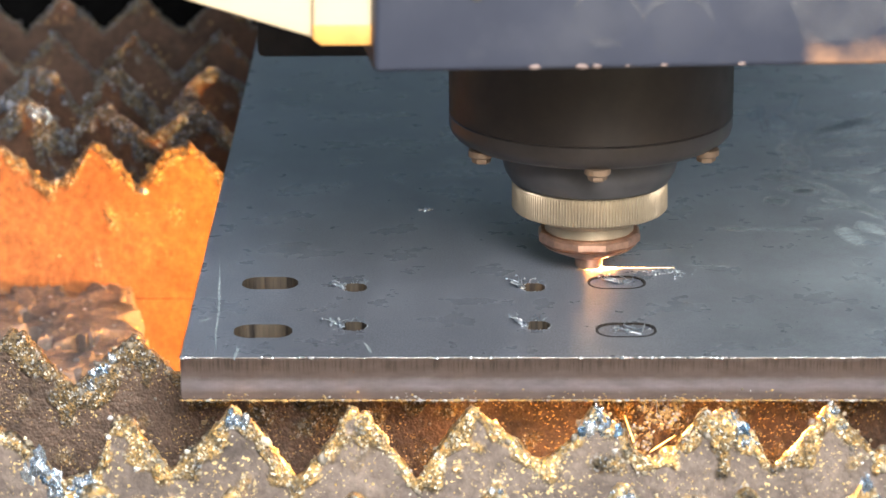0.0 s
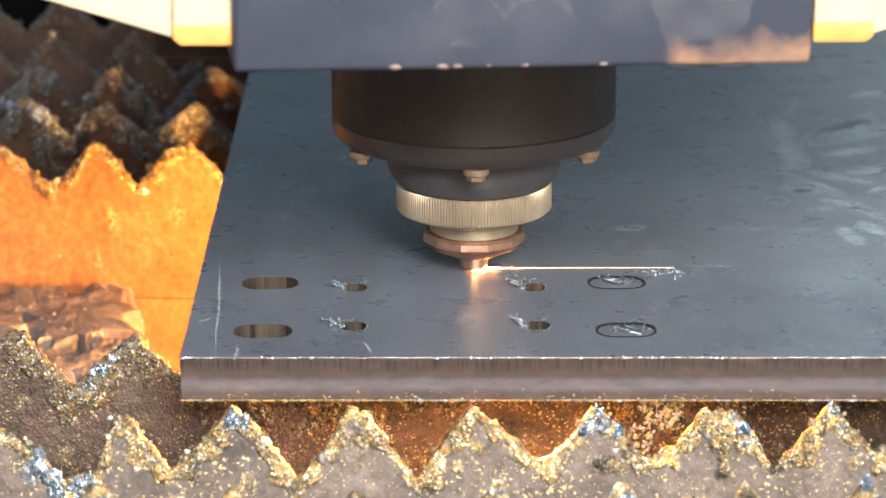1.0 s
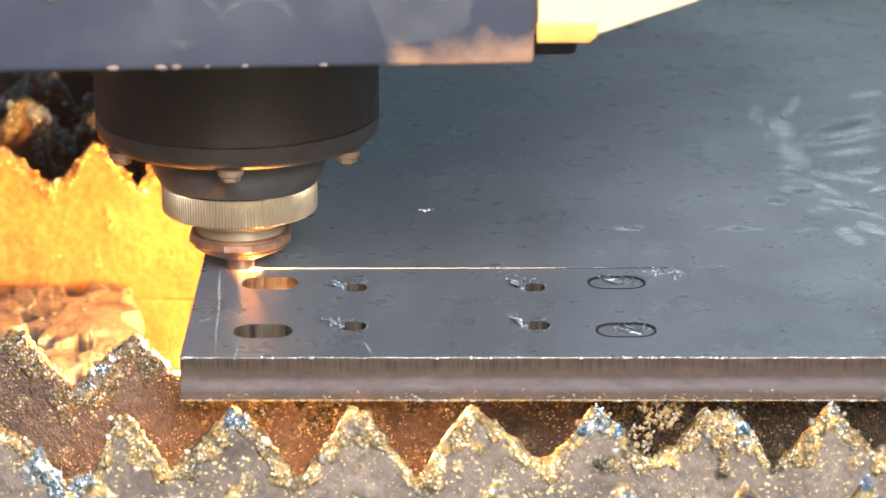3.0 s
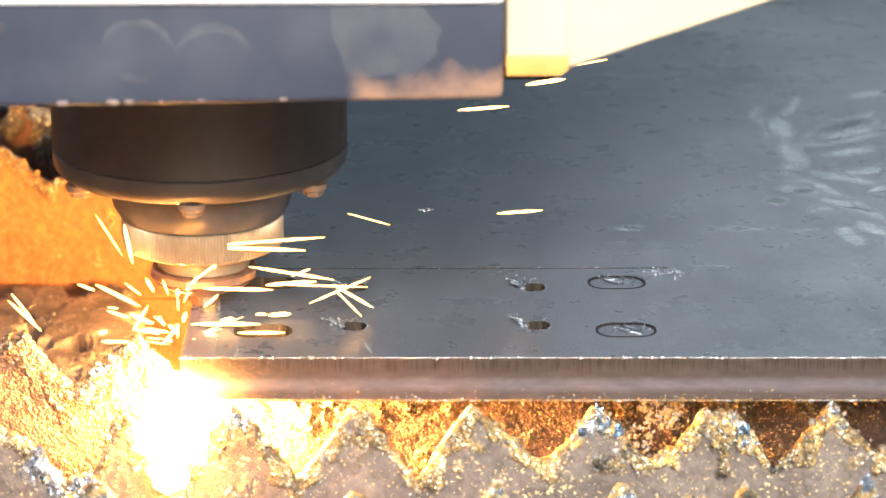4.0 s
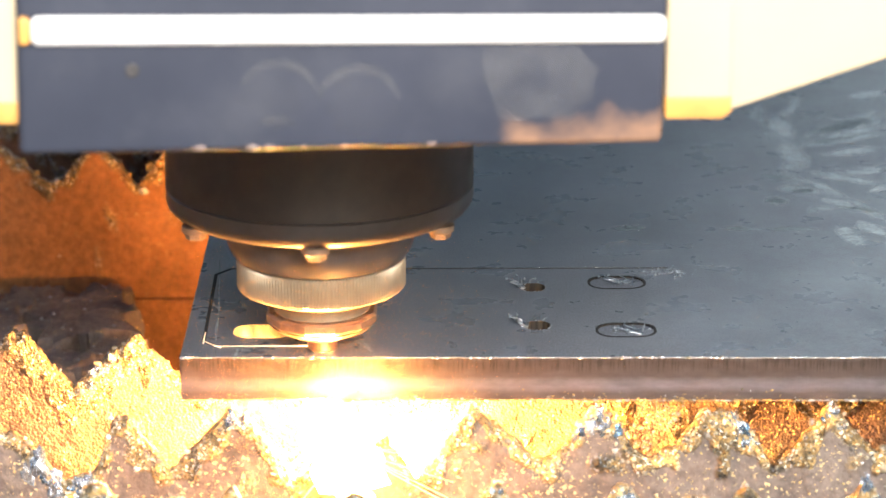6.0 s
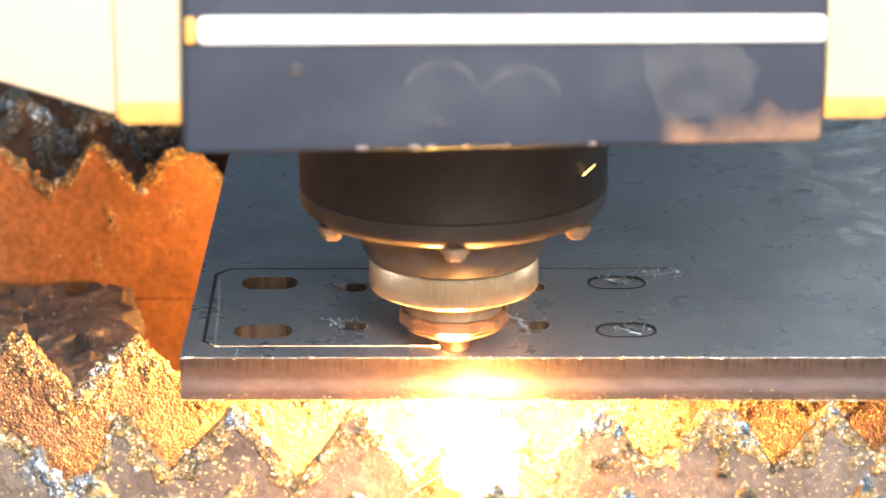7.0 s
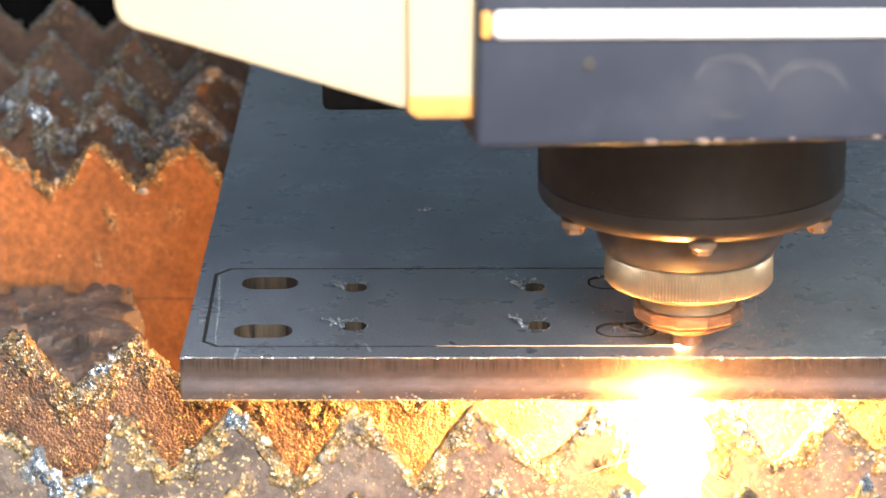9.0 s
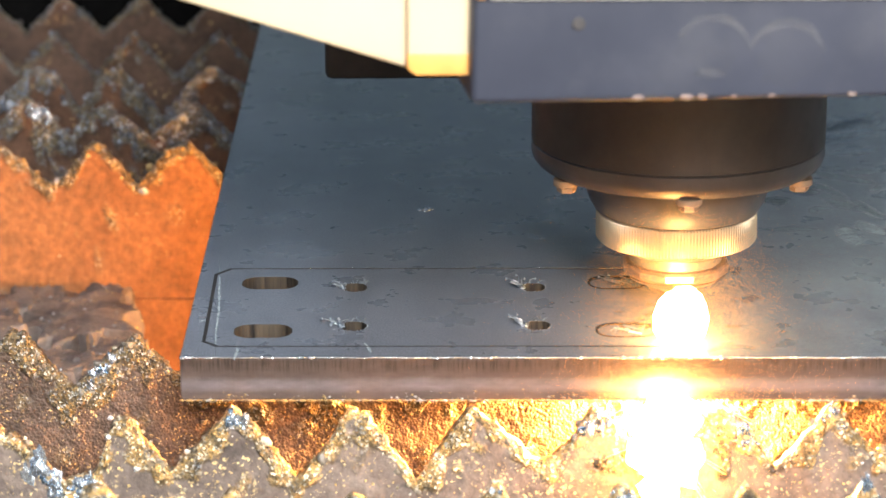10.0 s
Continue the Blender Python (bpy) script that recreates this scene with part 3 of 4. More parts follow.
def slat_holder():
    """The notched bar that carries the slat beside the plate."""
    out = [(-0.048, 0.672), (-0.048, 0.7300), (-0.047, 0.7316), (0.05, 0.7316), (0.05, 0.672)]
    me = bpy.data.meshes.new("slat_holder")
    bm = prism_bm(out, 0.2508, 0.2533, 0.0005)
    bmesh.ops.recalc_face_normals(bm, faces=bm.faces)
    bm.to_mesh(me)
    bm.free()
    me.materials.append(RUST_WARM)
    tagged(new("slat_holder", me), "rusty steel bar holding a slat beside the plate", "slat holder")


def slag_slabs():
    """Flat cakes of burnt slag lying on the tray between the slats."""
    r = random.Random(77)
    for x, y, w, d in ((-0.088, 0.205, 0.034, 0.05), (-0.052, 0.212, 0.036, 0.04), (-0.064, 0.165, 0.030, 0.035), (-0.100, 0.150, 0.036, 0.04), (-0.040, 0.172, 0.016, 0.03), (-0.085, 0.110, 0.05, 0.035), (-0.044, 0.120, 0.03, 0.04), (-0.070, 0.232, 0.02, 0.022), (-0.116, 0.205, 0.03, 0.04), (-0.066, 0.138, 0.018, 0.02), (-0.046, 0.236, 0.016, 0.016)):
        n = 88
        off = r.uniform(0, 99)
        ring = []
        for k in range(n):
            a = 2 * math.pi * k / n
            q = max(abs(math.cos(a)), abs(math.sin(a))) ** -0.95
            q *= 0.5 * (0.98 + 0.34 * noise.fractal(Vector((math.cos(a) * 1.7, math.sin(a) * 1.7, off)), 0.5, 2.3, 5))
            ring.append((w * q * math.cos(a), d * q * math.sin(a)))
        v, f = [], []
        levels = ((1.0, 0.0), (1.03, 0.004), (0.99, 0.0090), (0.97, 0.0102), (0.93, 0.0105), (0.85, 0.0106), (0.78, 0.0106), (0.7, 0.0106), (0.62, 0.0107), (0.55, 0.0107), (0.46, 0.0107), (0.38, 0.0107), (0.3, 0.0106), (0.2, 0.0106), (0.1, 0.0106))
        for s, h in levels:
            for px, py in ring:
                v.append((px * s, py * s, h + (0.0008 * noise.fractal(Vector(((x + px * s) * 260, (y + py * s) * 260, off)), 0.45, 2.2, 5) if h > 0 else 0)))
        for li in range(len(levels) - 1):
            for k in range(n):
                f.append((li * n + k, li * n + (k + 1) % n, (li + 1) * n + (k + 1) % n, (li + 1) * n + k))
        f.append(tuple((len(levels) - 1) * n + k for k in range(n)))
        ob = new("slag_slab", mesh_of("slag_slab", v, f, SLAB, 60))
        ob.matrix_world = pose(x, y, 0.7290, r.uniform(-3, 3), r.uniform(-3, 3), r.uniform(-15, 15))
        tagged(ob, "flat grey cake of burnt slag on the tray", "slag", "slag cakes on the tray")
        b = Lumps(700 + int(off * 10))
        for _ in range(int(w * d * 30000)):
            b.add((r.uniform(-0.4, 0.4) * w, r.uniform(-0.4, 0.4) * d, 0.0106), r.uniform(0.0002, 0.0006), (1.2, 1.2, 0.8), 0.4)
        part_mesh("drops", b.mesh("drops", SLAG_COOL), ob, "small grey and blue metal drops")["kind"] = "stuff"


# ---------------------------------------------------------------- the steel plate
def rounded(cx, cy, w, d, r, n=8):
    out = []
    for sx, sy, a0 in ((1, 1, 0), (-1, 1, 90), (-1, -1, 180), (1, -1, 270)):
        for k in range(n + 1):
            a = radians(a0 + 90 * k / n)
            out.append((cx + sx * (w / 2 - r) + r * math.cos(a), cy + sy * (d / 2 - r) + r * math.sin(a)))
    return out


def column(outline, z0, z1, material, name="column"):
    n = len(outline)
    v = [(x, y, z0) for x, y in outline] + [(x, y, z1) for x, y in outline]
    f = [tuple(range(n - 1, -1, -1)), tuple(range(n, 2 * n))]
    f += [(i, (i + 1) % n, n + (i + 1) % n, n + i) for i in range(n)]
    return mesh_of(name, v, f, material)


BIG_SLOTS = [(0.0207, 0.0621), (0.0207, 0.0206), (0.1195, 0.0609), (0.1195, 0.0198)]
SMALL_SLOTS = [(0.0449, 0.0576), (0.0454, 0.0242), (0.0955, 0.0570), (0.0956, 0.0240)]


def front_edge(x):
    """The plate's front edge was cut a little out of square."""
    return -0.0158 * x


def steel_plate():
    bm = box_bm(0.0, 0.46, 0.0, 0.72, Z0 - 0.0121, Z0, 0.0004, 2)
    for v in bm.verts:
        if v.co.y < 0.01:
            v.co.y += front_edge(v.co.x)
        if v.co.x < 0.01:
            v.co.x += 0.0055 * v.co.y - 0.0004
    me = bpy.data.meshes.new("steel_plate")
    bm.to_mesh(me)
    bm.free()
    me.materials.append(STEEL)
    me.materials.append(EDGE)
    me.materials.append(HOLE)
    tmp = new("steel_plate", me)
    cutters = []
    shapes = [rounded(x, y, 0.0160, 0.0112, 0.0048) for x, y in BIG_SLOTS] + [rounded(x, y, 0.0070, 0.0076, 0.0032) for x, y in SMALL_SLOTS]
    for s in shapes:
        c = new("cutter", column(s, Z0 - 0.03, Z0 + 0.02, EDGE))
        cutters.append(c)
        mod = tmp.modifiers.new("hole", "BOOLEAN")
        mod.object, mod.operation, mod.solver = c, "DIFFERENCE", "EXACT"
    bpy.context.view_layer.update()
    done = bpy.data.meshes.new_from_object(tmp.evaluated_get(bpy.context.evaluated_depsgraph_get()))
    tmp.modifiers.clear()
    tmp.data = done
    for c in cutters:
        bpy.data.objects.remove(c)
    for p in done.polygons:
        inside = 0.002 < p.center.x < 0.44 and 0.002 < p.center.y < 0.70
        p.material_index = 0 if abs(p.normal.z) > 0.75 else (2 if inside else 1)
    tagged(tmp, "thick grey mill-scale steel plate with cut slots", "steel plate")
    # burr beads on the front edge
    b = Lumps(5)
    x = -0.0004
    while x < 0.20:
        s = b.r.uniform(0.00024, 0.00036) * (1.9 if b.r.random() < 0.09 else 1.0)
        if x < 0.036:
            s *= 0.6
        b.add((x, front_edge(x) - 0.0001, Z0 - 0.00015), s, (1.15, 1, 0.95), 0.15, s > 0.00035)
        x += s * b.r.uniform(2.2, 3.6)
    for x, s in ((0.0004, 0.0007), (0.0014, 0.0008), (0.0026, 0.0006), (0.0318, 0.0007), (0.0345, 0.0007), (0.1215, 0.0007), (0.1352, 0.0006), (0.1418, 0.0006)):
        b.add((x, front_edge(x) - 0.0001, Z0 - 0.0001), s, (1.6, 1, 0.7), 0.15, True)
    part_mesh("burr", b.mesh("burr", BRIGHT), tmp, "bright burr along the plate edge")["kind"] = "stuff"
    # dross on the lower front edge
    b = Lumps(6)
    x = 0.0
    while x < 0.20:
        s = 0.00022 + 0.00034 * b.r.random() ** 4
        b.add((x, front_edge(x) + b.r.uniform(-0.0004, -0.0001), Z0 - 0.0121 - s * 0.2), s, (2.4, 1, 0.8), 0.35)
        x += s * 2.0
    for k in range(160):
        x = b.r.uniform(0, 0.2)
        s = 0.00012 + 0.0003 * b.r.random() ** 3
        b.add((x, front_edge(x) - s * 0.4, Z0 - 0.0121 + abs(b.r.gauss(0, 0.0012))), s, (1.3, 0.7, 1), 0.4)
    part_mesh("dross", b.mesh("dross", SLAG_OCHRE), tmp, "ochre dross under the plate edge")["kind"] = "stuff"
    return tmp


SCRATCHES_FAR = [(153.1, 111.1, 183.7, 111.2, 1.3), (120.6, 113.4, 131.4, 112.1, 2.2), (156.7, 112.8, 163.1, 109.2, 1.5), (184.5, 130.4, 190.2, 134.5, 2.0), (189.8, 133.9, 205.1, 128.8, 2.0), (183.1, 126.9, 185.8, 134.0, 1.5), (186.7, 162.4, 196.5, 142.2, 2.0), (196.7, 143.5, 204.9, 118.3, 2.0), (180.2, 153.0, 188.3, 146.7, 4.0), (170.1, 139.1, 177.8, 140.8, 4.0), (172.1, 169.0, 188.3, 161.1, 3.0), (191.4, 215.8, 223.0, 240.5, 3.0), (185.8, 200.7, 219.8, 218.8, 3.0), (183.0, 209.0, 187.3, 175.2, 4.0), (187.3, 175.2, 210.4, 155.6, 3.0), (185.2, 245.0, 185.8, 208.9, 4.0), (189.6, 116.8, 194.6, 91.4, 3.0), (196.8, 119.6, 202.5, 102.3, 3.0)]
SCRATCHES_NEAR = [(181.0, 175.3, 185.4, 181.8, 7.0), (176.3, 234.1, 181.6, 256.3, 5.0), (4.8, 86.5, 9.1, -3.7, 0.7), (14.5, 8.7, 14.3, -3.8, 1.0), (2.5, 28.4, 6.3, 32.1, 0.9), (47.8, 11.4, 51.0, 0.9, 0.8), (25.4, 114.6, 29.8, 111.1, 1.2), (139.9, 76.2, 154.6, 74.8, 1.0)]

BRUSHED = [(166.3, 110.5, 184.4, 111.4, 5.0), (153.6, 113.0, 165.3, 112.3, 3.5), (124.3, 113.6, 131.8, 113.4, 5), (175.3, 154.0, 188.7, 151.8, 9), (169.8, 139.9, 179.1, 142.8, 7), (171.4, 169.3, 185.2, 165.8, 8), (190.6, 213.3, 223.5, 248.2, 7), (191.2, 204.2, 220.6, 228.4, 8), (194.7, 191.9, 216.8, 200.3, 8), (198.2, 168.8, 213.3, 176.3, 9), (180.3, 252.8, 180.0, 207.2, 2.5), (186.4, 234.1, 197.8, 272.5, 3), (186.3, 205.0, 189.1, 203.6, 9), (206.3, 155.9, 209.9, 153.3, 12), (187.9, 143.8, 198.3, 130.4, 6), (203.1, 219.4, 222.3, 237.1, 6), (213.0, 263.6, 227.9, 275.0, 7)]


def scratches(plate):
    """Pale scuffs rubbed into the scale, each one thin, wavering and broken."""
    r = random.Random(55)
    wide = [(*q[:4], q[4] * 2.3) for q in SCRATCHES_FAR]
    for xa, ya, xb, yb, w in wide + SCRATCHES_NEAR + BRUSHED:
        a, b = Vector((xa, ya, 0)) / 1000, Vector((xb, yb, 0)) / 1000
        d = b - a
        side = Vector((-d.y, d.x, 0)).normalized()
        n = 16
        v, f, fade = [], [], []
        off = r.uniform(0, 90)
        for k in range(n + 1):
            u = k / n
            c = a + d * u + side * (0.0012 * noise.noise(Vector((u * 3, off, 0))))
            half = w / 2000 * math.sin(math.pi * (0.06 + 0.88 * u)) * (0.7 + 0.8 * abs(noise.noise(Vector((u * 9, off, 5)))))
            ends = min(1.0, 4 * u, 4 * (1 - u))
            for sg in (-1, 0, 1):
                p = c + side * half * 1.5 * sg
                v.append((p.x, p.y, Z0 + 0.00003))
                fade.append(ends if sg == 0 else 0.0)
        for k in range(n):
            i = 3 * k
            f += [(i, i + 3, i + 4, i + 1), (i + 1, i + 4, i + 5, i + 2)]
        me = mesh_of("scuff", v, f, SCUFF)
        me.attributes.new("fade", "FLOAT", "POINT").data.foreach_set("value", fade)
        part_mesh("scuff", me, plate, "pale scuff in the scale")


def hanging_dross():
    """A torn lace of dross left hanging under the plate between two teeth."""
    b = Tendrils(260)
    for _ in range(420):
        u, w = b.r.random(), b.r.random()
        x, z = 0.1220 + 0.013 * u, -0.0130 - 0.0110 * w * (0.35 + 0.65 * math.sin(math.pi * u))
        if noise.noise(Vector((x * 700, 4.0, z * 700))) > -0.05:
            b.add((x, 0.006 + 0.0012 * noise.noise(Vector((x * 200, 0, z * 200))), Z0 + z), b.r.uniform(0.0003, 0.0006), (1, 0.5, 1), 0.5)
    for _ in range(260):
        a, d = b.r.uniform(0, 6.28), b.r.uniform(0.3, 1.0)
        x, z = 0.1230 + 0.0036 * d * math.cos(a), -0.0258 + 0.0048 * d * math.sin(a)
        if noise.noise(Vector((x * 800, 7.0, z * 800))) > 0.0:
            b.add((x, 0.006, Z0 + z), b.r.uniform(0.00025, 0.0005), (1, 0.5, 1), 0.5)
    for _ in range(14):
        b.thread((b.r.uniform(0.1215, 0.135), 0.006, Z0 - 0.0123), -1.57 + b.r.gauss(0, 0.3), b.r.uniform(0.003, 0.008), 0.00025, -4.0, 0.3)
    ob = new("hanging_dross", b.mesh("hanging_dross", SLAG_OCHRE))
    tagged(ob, "torn ochre lace of dross hanging under the plate", "dross")


def slugs():
    """The two pieces still lying in their slots, a hair low and tilted."""
    for k, (x, y) in enumerate(BIG_SLOTS[2:]):
        me = column(rounded(0, 0, 0.0151, 0.0100, 0.0045), -0.0112, -0.0001, STEEL, "slot_slug")
        ob = new("slot_slug", me)
        ob.matrix_world = pose(x, y, Z0 - 0.0002, 0.4, 0.3 - 0.6 * k, 0)
        tagged(ob, "loose oblong steel slug still lying in its slot", "steel slug", "slugs in the plate")
        inner, outer = rounded(x, y, 0.0152, 0.0101, 0.0045), rounded(x, y, 0.0166, 0.0122, 0.0052)
        n = len(inner)
        v = [(p, q, Z0 + 0.00005) for p, q in inner + outer]
        part_mesh("burnt_ring", mesh_of("burnt_ring", v, [(i, (i + 1) % n, n + (i + 1) % n, n + i) for i in range(n)], KERF), PLATE, "burnt ring round a slot")
        b = Tendrils(90 + k)
        for _ in range(9):
            b.thread((b.r.uniform(0.0, 0.005), b.r.gauss(-0.0004 * k, 0.0012), 0.0001), math.pi + b.r.gauss(-0.2, 0.5), b.r.uniform(0.003, 0.0065), b.r.uniform(0.00024, 0.00045), 0.3)
        b.thread((0.0044, -0.002, 0.0001), 1.5, 0.0045, 0.0003, 0.5, 0.15)
        for _ in range(14):
            b.add((b.r.gauss(0.002, 0.002), b.r.gauss(-0.0005 * k, 0.0014), 0.0001), b.r.uniform(0.00012, 0.0004), (1.5, 1, 0.7), 0.5)
        part_mesh("slag_drops", b.mesh("slag_drops", SPLASH), ob, "bright frozen slag")["kind"] = "stuff"


def splashes():
    """Spatter crowns frozen beside each pierced hole, and a few scattered drops."""
    for k, (x, y) in enumerate(SMALL_SLOTS):
        b = Tendrils(200 + k)
        for arm in range(9):
            b.thread((x - 0.0034, y + b.r.gauss(0.0004, 0.0012), Z0), math.pi + b.r.gauss(-0.35, 0.7), b.r.uniform(0.0022, 0.0056), b.r.uniform(0.00030, 0.00058), b.r.uniform(0.3, 1.2))
        for _ in range(7):
            b.add((x - 0.0036 + b.r.gauss(0, 0.0006), y + b.r.gauss(0.0004, 0.0012), Z0 + 0.0002), b.r.uniform(0.0003, 0.0007), (1.2, 1, 0.9), 0.6)
        for _ in range(4):
            u = b.r.uniform(-0.002, 0.003)
            b.thread((x + u, y + 0.0037, Z0), b.r.uniform(0.6, 2.4), b.r.uniform(0.0012, 0.0024), 0.00026, 0.9)
        for _ in range(16):
            a = b.r.uniform(0, 6.28)
            b.add((x + 0.0037 * math.cos(a), y + 0.0040 * math.sin(a), Z0 + 0.0001), b.r.uniform(0.00012, 0.00026), (1, 1, 0.8), 0.4)
        ob = new("pierce_splash", b.mesh("pierce_splash", SPLASH))
        tagged(ob, "silvery slag splash frozen beside a small hole", "slag splash", "splashes beside the holes")
    b = Tendrils(230)
    for _ in range(26):
        a = b.r.uniform(-2.9, 0.55)
        b.thread((0.1318 + b.r.uniform(0, 0.0045), 0.0722 - b.r.uniform(0, 0.0018), Z0), a, b.r.uniform(0.0015, 0.0050) * (0.6 + 0.6 * abs(math.cos(a))), b.r.uniform(0.00020, 0.00042), b.r.uniform(0.05, 0.3), 0.35)
    for _ in range(60):
        b.add((0.1340 + b.r.gauss(0, 0.0032), 0.0702 + b.r.gauss(0, 0.0018), Z0 + 0.0001), b.r.uniform(0.0001, 0.0003), (1.3, 1, 0.8), 0.5)
    ob = new("pierce_splash", b.mesh("pierce_splash", SPLASH))
    tagged(ob, "spread silvery slag splash where the cut begins", "slag splash", "splashes beside the holes")
    b = Lumps(240)
    for _ in range(12):
        b.add((0.0655 + b.r.gauss(0, 0.0008), 0.1335 + b.r.gauss(0, 0.001), Z0), b.r.uniform(0.0003, 0.0007), (1.4, 1, 0.8), 0.5)
    for _ in range(60):
        b.add((b.r.uniform(0.005, 0.2), b.r.uniform(0.01, 0.2), Z0), b.r.uniform(0.00008, 0.0002), (1, 1, 0.7), 0.3)
    ob = new("stray_drops", b.mesh("stray_drops", BRIGHT))
    tagged(ob, "stray metal drops scattered on the plate", "slag drops", kind="stuff")


# ---------------------------------------------------------------- the laser head
def laser_head():
    h = new("laser_cutting_head")
    tagged(h, "black laser cutting head with brass ring and copper nozzle", "laser head")
    part("body", lathe_bm([(0.0403, 0.0479), (0.0403, 0.150), (0.030, 0.150), (0.030, 0.0479)], 128), BLACK, h, "black anodised cylinder", 30)
    part("flange", lathe_bm([(0.0390, 0.0417), (0.0399, 0.0428), (0.0403, 0.0442), (0.0403, 0.0472), (0.0398, 0.0476), (0.020, 0.0476), (0.020, 0.0409), (0.0379, 0.0409), (0.0384, 0.0412)], 128), FLANGE, h, "dark brown sensor flange", 30)
    part("collar", lathe_bm([(0.0205, 0.0273), (0.0226, 0.0277), (0.0243, 0.0305), (0.0250, 0.0330), (0.0252, 0.0408), (0.0200, 0.0408), (0.0195, 0.0273)], 128), DARKGREY, h, "dark grey tapered collar", 30)
    n = 156

    def teeth(k, j):
        return 0.0 if j in (0, 5, 6, 7) else (0.00014 if k % 4 < 2 else -0.00014)

    part("knurled_ring", lathe_bm([(0.0205, 0.0186), (0.0216, 0.0188), (0.0222, 0.0195), (0.0222, 0.0267), (0.0218, 0.0271), (0.0195, 0.0272), (0.0165, 0.0272), (0.0165, 0.0186)], n * 4, teeth), BRASS, h, "satin brass knurled ring", 40)
    part("ring_shoulder", lathe_bm([(0.0150, 0.0160), (0.0204, 0.0185), (0.0150, 0.0185), (0.0130, 0.0172)], 96), BRASS, h, "brass shoulder", 30)
    part("nozzle_neck", lathe_bm([(0.0122, 0.0121), (0.0128, 0.0126), (0.0128, 0.0160), (0.0100, 0.0160), (0.0100, 0.0121)], 96), BRASS, h, "brass neck", 30)
    part("nozzle_hex", lathe_bm([(0.0140, 0.0088), (0.0150, 0.0098), (0.0150, 0.0116), (0.0143, 0.0122), (0.0100, 0.0122), (0.0100, 0.0088)], 12, None, radians(15)), COPPER, h, "copper hexagonal flats")
    part("nozzle_cone", lathe_bm([(0.0140, 0.0087), (0.0128, 0.0076), (0.0058, 0.0045), (0.0040, 0.0042), (0.0040, 0.0014), (0.0036, 0.0010), (0.0020, 0.0010), (0.0020, 0.0055), (0.0095, 0.0087)], 96), COPPER, h, "worn copper nozzle tip", 30)
    for k in range(6):
        a = radians(-90 + 60 * k)
        bm = lathe_bm([(0.0031, 0.0390), (0.0036, 0.0394), (0.0036, 0.0410), (0.0008, 0.0410), (0.0008, 0.0390)], 24)
        for v in bm.verts:
            v.co += Vector((0.0363 * math.cos(a), 0.0363 * math.sin(a), 0.0))
        b = part("bolt", bm, BOLT, h, "zinc screw head", 30)
        bm = lathe_bm([(0.0024, 0.0374), (0.0027, 0.0378), (0.0027, 0.0391), (0.0006, 0.0391), (0.0006, 0.0374)], 6)
        for v in bm.verts:
            v.co += Vector((0.0363 * math.cos(a), 0.0363 * math.sin(a), 0.0))
        part("bolt_tip", bm, BOLT, b)
    # cover box in front of the head, turned a little
    m = pose(-0.0591, -0.1365, 0.0934, 0, 1.25, 7.6)

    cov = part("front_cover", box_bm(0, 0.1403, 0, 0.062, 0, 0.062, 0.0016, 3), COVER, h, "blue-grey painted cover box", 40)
    cov.matrix_local = m
    strip = [(0.0030, 0.0243), (0.1398, 0.0229), (0.1398, 0.0292), (0.0030, 0.0308)]
    part("trim_strip", prism_bm(strip, -0.0022, 0.0006, 0.0016), WHITE, cov, "glossy white trim strip", 40)
    # end of the strip: its orange reflection is put into the colour
    cap = [(0.0004, 0.0246), (0.0028, 0.0245), (0.0028, 0.0306), (0.0004, 0.0307)]
    part("strip_end", prism_bm(cap, -0.0020, 0.0006, 0.0008), AMBER, cov, "strip end with its orange reflection in the colour", 40)
    for k, (x, size) in enumerate(((0.0385, 0.0013), (0.0500, 0.0014), (0.0535, 0.0012), (0.0700, 0.0008), (0.0890, 0.0010), (0.061, 0.0006))):
        b = Lumps(400 + k)
        b.add((x, 0.0002, 0.0009), size * 0.8, (1.4, 0.5, 0.7), 0.2, True)
        part_mesh("metal_drop", b.mesh("metal_drop", DROP), cov, "bright drop on the lower edge")
    for cx, cz, r, a0, a1, wide in ((0.0553, 0.0106, 0.0089, 17, 152, 0.0008), (0.0728, 0.0090, 0.0091, 14, 163, 0.0009)):
        bm = bmesh.new()
        prev = None
        for k in range(29):
            a = radians(a0 + (a1 - a0) * k / 28)
            w = wide * (0.35 + math.sin(math.pi * k / 28))
            p = [bm.verts.new((cx + (r + q * w) * math.cos(a), -0.00006, cz + (r + q * w) * math.sin(a))) for q in (-1, 1)]
            if prev:
                bm.faces.new((prev[0], p[0], p[1], prev[1]))
            prev = p
        part("wiped_smear", bm, SMUDGE, cov, "pale wiped smear")
    for cx, cz, rx, rz in ((0.1130, 0.0150, 0.0115, 0.0100), (0.0557, 0.0066, 0.0037, 0.0011), (0.0545, 0.0118, 0.0068, 0.0056), (0.0728, 0.0100, 0.0078, 0.0066)):
        bm = bmesh.new()
        ring = []
        for k in range(40):
            a = 2 * math.pi * k / 40
            q = 1 + 0.5 * noise.noise(Vector((math.cos(a) * 1.8, math.sin(a) * 1.8, cx * 300)))
            ring.append(bm.verts.new((cx + rx * q * math.cos(a), -0.00004, cz + rz * q * math.sin(a))))
        bm.faces.new(ring)
        part("grease_smudge", bm, HAZE if 0.0060 < rx < 0.009 else SMUDGE, cov, "pale grease smudge")
    # cream side covers
    for s, x0, y0, low, end, tap in ((1, 0.0801, -0.112, 0.0961, 0.0151, 0.0585), (-1, -0.0580, -0.128, 0.0999, 0.0156, 0.0630)):
        tip = x0 + s * (end + tap)
